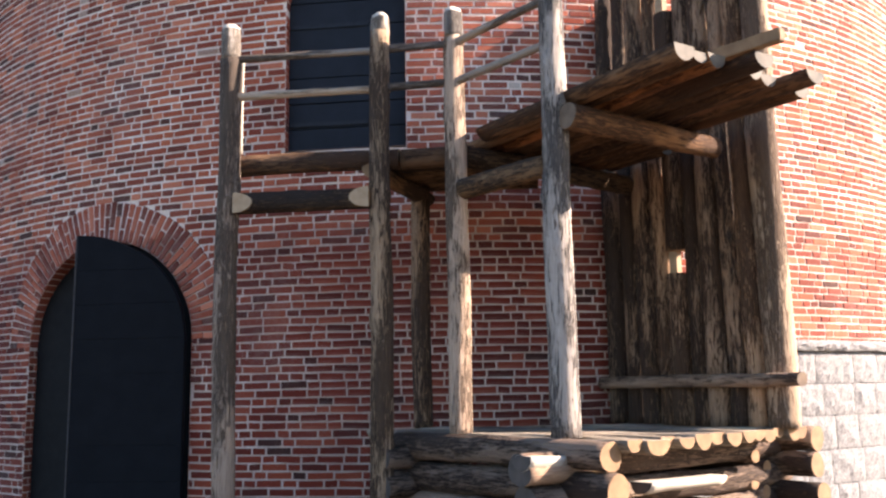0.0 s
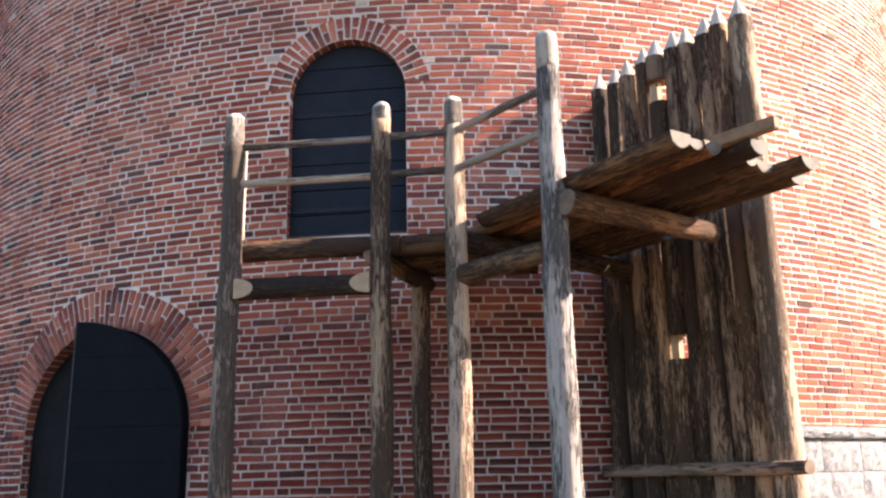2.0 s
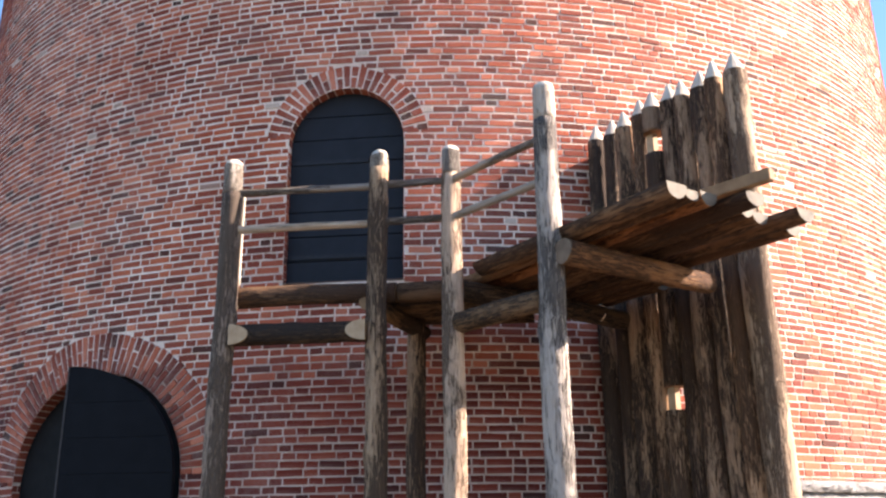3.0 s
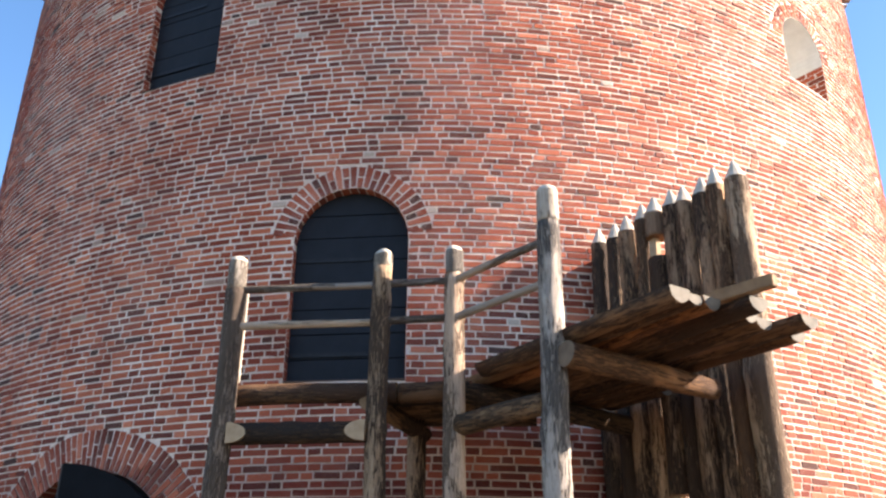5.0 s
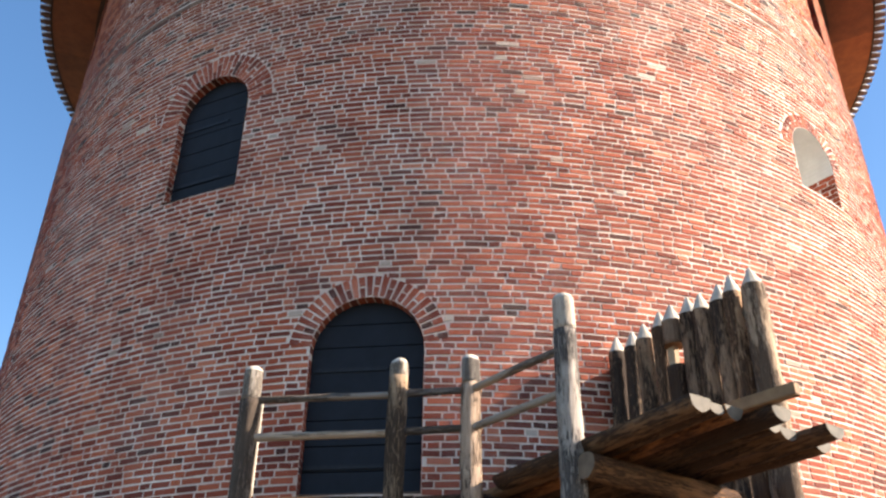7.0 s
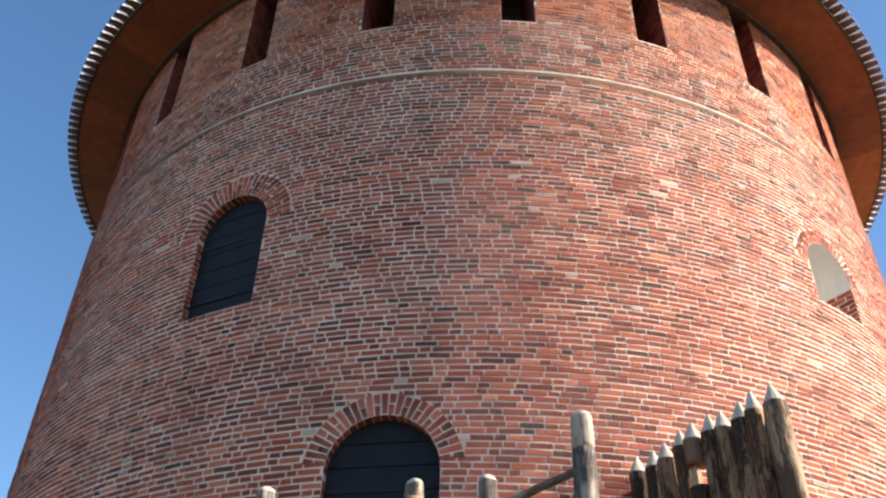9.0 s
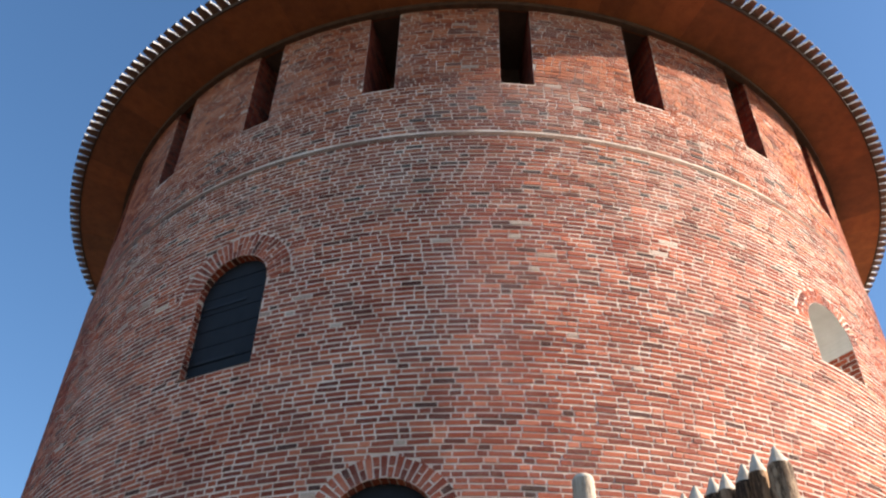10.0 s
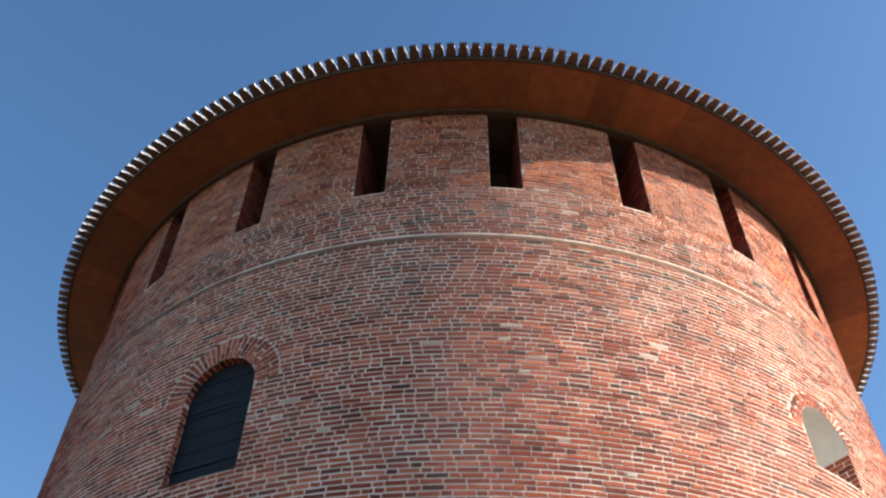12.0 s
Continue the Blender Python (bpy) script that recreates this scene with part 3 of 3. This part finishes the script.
while z < gh + gate.rise - 0.1:      # planks of the open leaf
    z1 = min(z + 0.335, gh + gate.rise - 0.012)
    zs = [z + (z1 - z) * q / 6 for q in range(7)]
    ends = [(gate.w * (1.0 if zz <= gh else math.sqrt(max(0.0, 1 - ((zz - gh) / gate.rise) ** 2))) - gate.w - 0.003, zz) for zz in zs]
    part("plank", slab([(-gate.w + 0.002, z), (-gate.w + 0.002, z1)] + ends[::-1], -0.041 + random.uniform(-0.002, 0.002), -0.03), dark_paint, leaf)
    z = z1 + 0.0035
# this pale strip paints the light caught by the leaf's free edge
part("edge_strip", box(-gate.w - 0.004, -gate.w + 0.012, -0.046, -0.026, 0.0, gh + gate.rise - 0.01), edge_glint_mat, leaf, "pale strip painted as light along the leaf edge")
part("handle", box(-0.22, -0.19, -0.06, -0.02, 1.62, 1.85, 0.008), iron_mat, gate_ob, "black iron handle")

# the niche's back
part("niche_back", slab(arched_outline(niche.w + 0.05, niche.spring - niche.z0, niche.rise + 0.05), 0, 0.05), plaster_mat, tower).matrix_world = frame_of(niche, R - 0.88)

# ---------------------------------------------------------------- granite plinth of the neighbouring wall
# a low battered stone base on the right, in three courses under a coping
def granite(th0, th1, z0, z1, r, seedling, rough=0.03):
    """A rock-faced block: the face swells and is chipped, its edges wander a little."""
    rr = random.Random(seedling)
    bm = bmesh.new()
    nx, nz = max(6, int((th1 - th0) / 0.32)), max(5, int((z1 - z0) / 0.042))
    grid = {}
    for i in range(nx + 1):
        for j in range(nz + 1):
            th, z = th0 + (th1 - th0) * i / nx, z0 + (z1 - z0) * j / nz
            rim = min(i, nx - i, j, nz - j)
            lump = 0.5 + 0.5 * noise.noise((th * 1.1, z * 6.0, seedling * 0.37)) + rr.uniform(-0.25, 0.25)
            out = rr.uniform(-0.004, 0.004) if rim == 0 else rough * lump * (0.6 if rim == 1 else 1.0)
            if rim == 0:
                th, z = th + rr.uniform(-0.03, 0.03), z + rr.uniform(-0.005, 0.005)
            grid[i, j] = bm.verts.new(on_wall(th, z, r + out))
    for i in range(nx):
        for j in range(nz):
            bm.faces.new((grid[i, j], grid[i + 1, j], grid[i + 1, j + 1], grid[i, j + 1]))
    back = [bm.verts.new(on_wall(t, z, R + 0.002)) for t, z in ((th0, z0), (th1, z0), (th1, z1), (th0, z1))]
    edges = [[grid[i, 0] for i in range(nx + 1)], [grid[nx, j] for j in range(nz + 1)],
             [grid[i, nz] for i in range(nx, -1, -1)], [grid[0, j] for j in range(nz, -1, -1)]]
    for q, e in enumerate(edges):
        bm.faces.new(e[::-1] + [back[q], back[(q + 1) % 4]])
    bmesh.ops.recalc_face_normals(bm, faces=bm.faces)
    return bm


plinth = thing("plinth", (0, 0, 0), "pale rough granite block plinth with coping slab", "stone plinth", kind="structure")
zs = [0.0, 0.30, 0.62, 0.96, 1.30, 1.62, 1.93]
for j in range(6):
    th = 13.0 + (j % 2) * 1.6
    while th < 60:
        w = random.uniform(2.3, 4.6)
        part("stone", granite(th + 0.03, th + w - 0.03, zs[j] + 0.005, zs[j + 1] - 0.005, R + 0.06, int(th * 10) + j), granite_mat, plinth)
        th += w
th = 13.0
while th < 60:
    w = random.uniform(5, 8)
    part("coping", granite(th + 0.02, th + w - 0.02, 1.955, 2.07 + random.uniform(-0.015, 0.02), R + 0.11, int(th), 0.04), granite_mat, plinth)
    th += w
from_lists("plinth_bed", [on_wall(t, z, R + 0.046) for t in np.arange(13, 60.1, 1) for z in (0, 1.95)],
           [(2 * k, 2 * k + 2, 2 * k + 3, 2 * k + 1) for k in range(47)], granite_mat, plinth)

# ---------------------------------------------------------------- log work
A = Vector((0.643, -0.766, 0))       # along floor, deck and stockade, away from the wall
B = Vector((0.766, 0.643, 0))        # across them
Z = Vector((0, 0, 1))


def ab(a, b, z):
    return A * a + B * b + Z * z


def log_bm(length, r0, r1, seedling, half=False, ends=(1, 1), tip=0.0, bend=0.0, dome=0.0, rings=0, sides=16):
    """A log along local z from 0 to length, uneven, with sawn ends (slot 1), an axed point (slot 2) or a domed top.
    half: split down the middle, the flat side facing local +y."""
    rr = random.Random(seedling)
    bm = bmesh.new()
    rings = rings or max(6, int(length / 0.07))
    ph = [rr.uniform(0, 6.28) for _ in range(8)]
    knots = [(rr.uniform(0.1, 0.95) * length, rr.uniform(0, 6.28), rr.uniform(0.10, 0.24)) for _ in range(int(length * 1.6) + 1)]
    zz = [length * k / rings for k in range(rings + 1)]
    body_top = length - tip
    zz = [z * body_top / length for z in zz]
    profile = [(z, r0 + (r1 - r0) * z / length) for z in zz]
    if dome:
        profile += [(body_top + dome * 0.55, r1 * 0.86), (body_top + dome, r1 * 0.5)]
    if tip:
        profile += [(body_top + 0.5 * tip, r1 * 0.55), (body_top + tip, 0.012)]
    loops = []
    for n, (z, r) in enumerate(profile):
        loop = []
        bx = bend * math.sin(math.pi * z / length) + 0.006 * math.sin(2.1 * z + ph[0])
        by = bend * 0.6 * math.sin(math.pi * z / length + ph[1]) + 0.006 * math.sin(1.7 * z + ph[2])
        for q in range(sides):
            a = 2 * math.pi * q / sides
            wob = 1 + 0.05 * math.sin(2 * a + ph[3] + z * 0.9) + 0.035 * math.sin(3 * a + ph[4] - z * 2.2) + 0.03 * math.sin(z * 5 + ph[5] + a) + rr.uniform(-0.022, 0.022)
            for kz, ka, amp in knots:
                wob += amp * math.exp(-((z - kz) / 0.06) ** 2 - ((math.sin((a - ka) / 2)) / 0.22) ** 2)
            x, y = math.cos(a) * r * wob, math.sin(a) * r * wob
            if half and y > 0:
                y = 0.005 * math.sin(z * 4 + ph[6])
            loop.append(bm.verts.new((x + bx, y + by, z)))
        loops.append(loop)
    for n, (l0, l1) in enumerate(zip(loops, loops[1:])):
        for q in range(sides):
            f = bm.faces.new((l0[q], l0[(q + 1) % sides], l1[(q + 1) % sides], l1[q]))
            f.smooth = True
            if tip and n >= rings:
                f.material_index = 2
                f.smooth = False
            if dome and n >= rings:
                f.material_index = 2
    f = bm.faces.new(loops[0][::-1])
    f.material_index = 1 if ends[0] else 0
    f = bm.faces.new(loops[-1])
    f.material_index = (2 if dome or tip else 1) if ends[1] else 0
    return bm


count = [0]


def log(name, p, q, r0, r1=None, mat=None, parent=None, label="", up=None, cut=None, **more):
    """A log from p to q as one mesh object; half logs turn their flat side to up."""
    p, q = Vector(p), Vector(q)
    way = (q - p).normalized()
    up = Vector(up) if up is not None else (Vector((0, -1, 0)) if abs(way.z) > 0.7 else Z)
    x = up.cross(way).normalized()
    y = way.cross(x).normalized()
    m = Matrix(((x.x, y.x, way.x, p.x), (x.y, y.y, way.y, p.y), (x.z, y.z, way.z, p.z), (0, 0, 0, 1)))
    count[0] += 1
    bm = log_bm((q - p).length, r0, r1 or r0, 100 + count[0], **more)
    ob = part(name, bm, [mat or bark_mat, cut or end_mat, bare_mat], None, label)
    ob.matrix_world = m
    if parent:
        ob.parent = parent
        ob.matrix_parent_inverse = parent.matrix_world.inverted()
    return ob


FLOOR = 1.295
RAIL_1, RAIL_2, DECK = 4.31, 3.985, 3.53
P1, P2, P3, P4 = Vector((-1.71, 7.06, 0)), Vector((-0.48, 6.88, 0)), Vector((0.112, 6.77, 0)), Vector((0.777, 5.98, 0))
BACK = Vector((-0.20, 8.02, 0))

# crib of stacked round logs under the platform
crib = thing("log_crib", ab(-4.6, 5.5, 0), "platform base of stacked round logs with notched corners", "log platform")
bpy.context.view_layer.update()
RAD = 0.098
B_L, B_R, A_F, A_BK = 4.33, 6.80, -3.60, -5.75
A_WALL = A_F - 0.40                  # the front wall of logs stands back under the floor's overhang
for k in range(6):
    z = FLOOR - 0.095 - 0.205 * k
    if z < 0.05:
        break
    for b in (B_L + 0.01 * k, B_R - 0.035 * k):
        r = RAD * random.uniform(0.97, 1.08)
        log("side_log", ab(A_BK, b, z), ab(A_F + random.uniform(-0.03, 0.03), b, z), r, r * 0.98, crib_mat, crib)
for k in range(6):
    z = FLOOR - 0.165 - 0.205 * k
    if z < 0.05:
        break
    b0, a0 = B_L - (0.40, 0.36, 0.33, 0.3, 0.3, 0.3)[k], A_WALL
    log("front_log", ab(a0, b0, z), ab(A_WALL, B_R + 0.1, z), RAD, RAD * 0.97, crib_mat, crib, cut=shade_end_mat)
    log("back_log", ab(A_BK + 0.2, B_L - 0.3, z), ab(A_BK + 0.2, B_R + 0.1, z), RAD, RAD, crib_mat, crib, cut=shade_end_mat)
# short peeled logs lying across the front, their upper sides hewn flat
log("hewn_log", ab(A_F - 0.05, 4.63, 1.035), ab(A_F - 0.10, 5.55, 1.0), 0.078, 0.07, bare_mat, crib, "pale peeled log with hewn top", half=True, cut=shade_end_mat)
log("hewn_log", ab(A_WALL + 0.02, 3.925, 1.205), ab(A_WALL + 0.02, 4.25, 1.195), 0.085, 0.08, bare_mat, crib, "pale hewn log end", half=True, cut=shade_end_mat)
for b, z in ((6.35, 1.083), (6.50, 0.99), (6.33, 0.885), (6.48, 0.80)):
    log("stub_log", ab(-4.9, b, z), ab(A_F - 0.30, b, z), 0.056, 0.053, crib_mat, crib)

# floor of split logs, broad and narrow ones mixed
for b, r, back in ((4.53, 0.075, 0.04), (4.716, 0.112, 0.00), (4.885, 0.066, 0.05), (5.018, 0.080, 0.00), (5.215, 0.096, 0.00), (5.42, 0.085, 0.04),
                   (5.588, 0.088, 0.01), (5.756, 0.084, 0.00), (5.902, 0.074, 0.01), (6.06, 0.082, 0.03), (6.20, 0.066, 0.04), (6.343, 0.084, 0.00), (6.52, 0.088, 0.05)):
    log("floor_board", ab(-6.35 if b < 5.4 else -6.0 + (b - 5.4) * 0.9, b, FLOOR), ab(A_F + 0.09 - back, b * 0.985, FLOOR), r, r * 0.97, floor_mat, crib, half=True)

# posts
def post(p, z0, z1, r0, r1, mat, peeled=0.0):
    ob = thing("log_post", (p.x, p.y, z0), "upright weathered log post with debarked rounded top" if peeled else "dark barked log post under gallery deck", "post", "gallery posts")
    bpy.context.view_layer.update()
    if peeled:
        log("trunk", p + Z * z0, p + Z * (z1 - peeled), r0, r1 * 1.03, mat, ob)
        log("peeled_top", p + Z * (z1 - peeled - 0.004), p + Z * (z1 - 0.045), r1 * 0.98, r1 * 0.93, peeled_mat, ob, "pale debarked top", dome=0.045)
    else:
        log("trunk", p + Z * z0, p + Z * z1, r0, r1, mat, ob)
    return ob


post(P1, 0, 1.6 + 0.415 * 7.26, 0.092, 0.080, post_mat, 0.30)
post(P2, 0, 1.6 + 0.4366 * 6.90, 0.086, 0.078, dark_post_mat, 0.16)
post(P3, FLOOR, 1.6 + 0.443 * 6.77, 0.086, 0.076, post_mat, 0.24)
post(P4, FLOOR, 1.6 + 0.522 * 6.03, 0.098, 0.086, grey_post_mat, 0.30)
post(BACK, FLOOR, DECK - 0.08, 0.085, 0.08, dark_stake_mat)

# gallery rails
def rail(p, q, z, r, mat=rail_mat, extra=0.08, name="handrail", label="thin weathered pole handrail between log posts"):
    way = (q - p).normalized()
    return tagged(log(name, p - way * extra + Z * z, q + way * extra + Z * z, r, r * 0.9, mat), label, "rail", "gallery rails")


for z in (RAIL_1, RAIL_2):
    rail(P1, P2, z, 0.032)
    rail(P2, P3, z, 0.032)
    rail(P3, P4, z, 0.034)
def tie_beam(p, q, z, r, hewn=True):
    """Round log between two posts, its ends hewn flat towards the front."""
    way = (q - p).normalized()
    front = Vector((way.y, -way.x, 0))
    front = front if front.y < 0 else -front
    ob = thing("tie_beam", tuple((p + q) / 2 + Z * z), "dark barked tie log with pale hewn ends between posts", "beam", "gallery beams")
    bpy.context.view_layer.update()
    log("trunk", p + way * 0.07 + Z * z, q - way * 0.07 + Z * z, r, r * 0.97, bark_mat, ob)
    for end, s in ((p, 1), (q, -1)) if hewn else ():
        bm = bmesh.new()
        n = 14
        loops = []
        for y in (-0.012, 0.012):
            pts = [(0.0, 0.95 * r), (0.0, -0.95 * r)]
            pts += [(0.155 * math.cos(u), 0.95 * r * math.sin(u)) for u in (math.pi * (k / n - 0.5) for k in range(1, n))]
            loops.append([bm.verts.new((x, y, h)) for x, h in pts])
        bm.faces.new(loops[0])
        bm.faces.new(loops[1][::-1])
        m = len(loops[0])
        for k in range(m):
            bm.faces.new((loops[0][k], loops[1][k], loops[1][(k + 1) % m], loops[0][(k + 1) % m]))
        bmesh.ops.recalc_face_normals(bm, faces=bm.faces)
        cut = part("hewn_end", bm, hewn_mat, None, "pale hewn face")
        at = end + way * s * 0.075 + front * (r * 0.95) + Z * z
        x = way * s
        cut.matrix_world = Matrix(((x.x, front.x, 0, at.x), (x.y, front.y, 0, at.y), (0, 0, 1, at.z), (0, 0, 0, 1)))
        cut.parent = ob
        cut.matrix_parent_inverse = ob.matrix_world.inverted()
    return ob


tie_beam(P1, P2, 3.10, 0.085)
tie_beam(P3, P4, 3.12, 0.078, False)

# deck
deck = thing("log_deck", ab(-4.5, 5.2, DECK), "overhanging gallery deck of split logs with pale ends", "log deck")
bpy.context.view_layer.update()
run = (P3 - P1).normalized()
off = Vector((0.03, 0.16, 0))
log("edge_beam", P1 + Z * (DECK - 0.08) + off - run * 0.02, P2 + Z * (DECK - 0.08) + off + run * 0.12, 0.088, 0.084, deck_mat, deck)
log("edge_beam", P2 + Z * (DECK - 0.10) + off + run * 0.14, P3 + Z * (DECK - 0.10) + off + run * 0.12, 0.088, 0.08, deck_mat, deck)
log("cross_beam", ab(-3.93, 4.40, DECK - 0.11), ab(-3.82, 5.95, DECK - 0.11), 0.088, 0.078, deck_mat, deck, cut=brown_end_mat)
log("cross_beam", ab(-5.15, 4.5, DECK - 0.11), ab(-5.05, 6.5, DECK - 0.11), 0.085, 0.08, bark_mat, deck)
log("joist", BACK + Vector((-0.35, -1.05, DECK - 0.17)), BACK + Vector((0.06, 0.2, DECK - 0.17)), 0.08, 0.075, bark_mat, deck)
boards_at = ((4.41, -2.99, 0.100), (4.57, -3.00, 0.085), (4.72, -2.97, 0.090), (4.91, -2.77, 0.100), (5.10, -2.94, 0.085),
             (5.27, -2.95, 0.090), (5.46, -2.73, 0.098), (5.68, -2.95, 0.092), (5.86, -4.2, 0.09), (6.03, -4.25, 0.09), (6.20, -4.45, 0.09))
for b, a_end, r in boards_at:
    a_back = -5.02 if b < 4.5 else (-5.9 if b < 4.9 else -6.35 + max(0, b - 4.9) * 0.95)
    log("deck_board", ab(a_back, b + 0.125 * (a_end - a_back), DECK + 0.085), ab(a_end, b, DECK + 0.085), r * 0.93, r * 0.92, red_deck_mat if abs(b - 4.72) < 0.01 else deck_mat, deck, half=True, cut=grey_end_mat)
for k in range(7):
    p = P2 + Vector((0.02 + 0.02 * k, 0.34 + 0.165 * k, DECK - 0.012))
    q = P3 + Vector((0.05 + 0.12 * k, 0.36 + 0.165 * k, DECK - 0.012))
    log("walk_board", p, q, 0.088, 0.085, bark_mat, deck, half=True)
# a hewn timber lying on the deck
bm = box(-0.034, 0.034, -0.04, 0.04, -0.8, 0.8, 0.006)
beam = tagged(part("hewn_timber", bm, end_mat), "pale hewn square timber lying on log deck", "timber")
beam.matrix_world = Matrix(((B.x, 0, A.x, 0), (B.y, 0, A.y, 0), (0, 1, 0, 0), (0, 0, 0, 1))).normalized()
beam.location = ab(-3.40, 4.84, DECK + 0.09 + 0.043)
# thin pale pole beside the gallery's end post
tagged(log("thin_pole", (-1.632, 7.17, DECK + 0.02), (-1.632, 7.17, 4.36), 0.013, 0.012, bare_mat), "thin pale pole standing behind end post", "pole")

# stockade of pointed split logs
W0, W1 = Vector((1.53, 8.55, 0)), Vector((2.46, 6.73, 0))
RUN, OUT = Vector((0.455, -0.8905, 0)), Vector((0.8905, 0.455, 0))   # along the screen away from the wall, and through it
stock = thing("stockade", tuple((W0 + W1) / 2 + Z * FLOOR), "screen of upright pointed split logs with pale axed tips", "stockade")
bpy.context.view_layer.update()
STAKES = ((0.092, 0.104, 5.53), (0.205, 0.104, 5.51), (0.312, 0.100, 5.50), (0.412, 0.098, 5.55), (0.514, 0.104, 5.54), (0.613, 0.097, 5.54),
          (0.711, 0.101, 5.48), (0.809, 0.099, 5.49), (0.900, 0.088, 5.50), (1.0, 0.112, 5.48))
# extra log hidden behind the first stake, added to block sun at the wall
log("stake", W0 + RUN * 0.06 + OUT * 0.10 + Z * (FLOOR + 0.002), W0 + RUN * 0.06 + OUT * 0.10 + Z * 5.25, 0.075, 0.07, dark_stake_mat, stock)
for k, (f, r, top) in enumerate(STAKES):
    top -= 0.07 * f
    p = W0 + (W1 - W0) * f + OUT * ((k % 2) * 0.024 - 0.012)
    mat = dark_stake_mat if k in (0, 1, 2, 7) else tan_stake_mat if k == 9 else stake_mat
    if k != 4:
        log("stake", p + Z * (FLOOR + 0.002), p + Z * top, r, r * 0.92, mat, stock, tip=0.18)
    else:                                   # two loopholes are sawn through this stake
        log("stake", p + Z * (FLOOR + 0.002), p + Z * 2.555, r, r * 0.97, mat, stock)
        log("stake", p + Z * 2.755, p + Z * 4.87, r * 0.97, r * 0.94, mat, stock)
        for z0, z1 in ((2.545, 2.765), (4.86, 5.09)):
            bm = box(-0.045, 0.045, -0.03, 0.03, z0, z1, 0.004)
            jamb = part("loophole_jamb", bm, hewn_mat, None, "pale sawn jamb of loophole")
            m = Matrix(((RUN.x, OUT.x, 0, p.x - RUN.x * 0.035), (RUN.y, OUT.y, 0, p.y - RUN.y * 0.035), (0, 0, 1, 0), (0, 0, 0, 1)))
            jamb.matrix_world = m
            jamb.parent = stock
            jamb.matrix_parent_inverse = stock.matrix_world.inverted()
        log("stake", p + Z * 5.08, p + Z * top, r * 0.94, r * 0.9, mat, stock, tip=0.18)
tagged(log("stockade_rail", W0 - OUT * 0.14 + Z * 1.652 + RUN * 0.08, W1 - OUT * 0.14 + Z * 1.652 + RUN * 0.34, 0.05, 0.05, crib_mat, cut=brown_end_mat), "hewn horizontal rail along foot of log stockade", "rail")

# ---------------------------------------------------------------- single bricks of the panel behind the gallery, last
def brick_mesh():
    verts, faces = [], []
    for y, i in ((PROUD, 0.0), (0.0, 0.006)):
        for x, z in ((-0.5, -0.5), (0.5, -0.5), (0.5, 0.5), (-0.5, 0.5)):
            verts.append((x * (1 - 2 * i), y, z * (1 - 6 * i)))
    faces = [(4, 5, 6, 7), (0, 1, 5, 4), (1, 2, 6, 5), (2, 3, 7, 6), (3, 0, 4, 7)]
    me = bpy.data.meshes.new("brick")
    me.from_pydata(verts, [], faces)
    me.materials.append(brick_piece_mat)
    return me


bm_shared = brick_mesh()
for th, z, w, h, proud, tilt in near_pieces:
    ob = new("brick", bm_shared)
    ob.parent = tower
    ob.matrix_world = Matrix.Translation(on_wall(th, z, R + proud)) @ Matrix.Rotation(radians(th), 4, "Z") @ Matrix.Rotation(-tilt / max(w, 0.05) * 2, 4, "Y") @ Matrix.Diagonal((w, 1, h, 1))
print("near bricks", len(near_pieces), "wall bricks", len(wall_f) // 5)
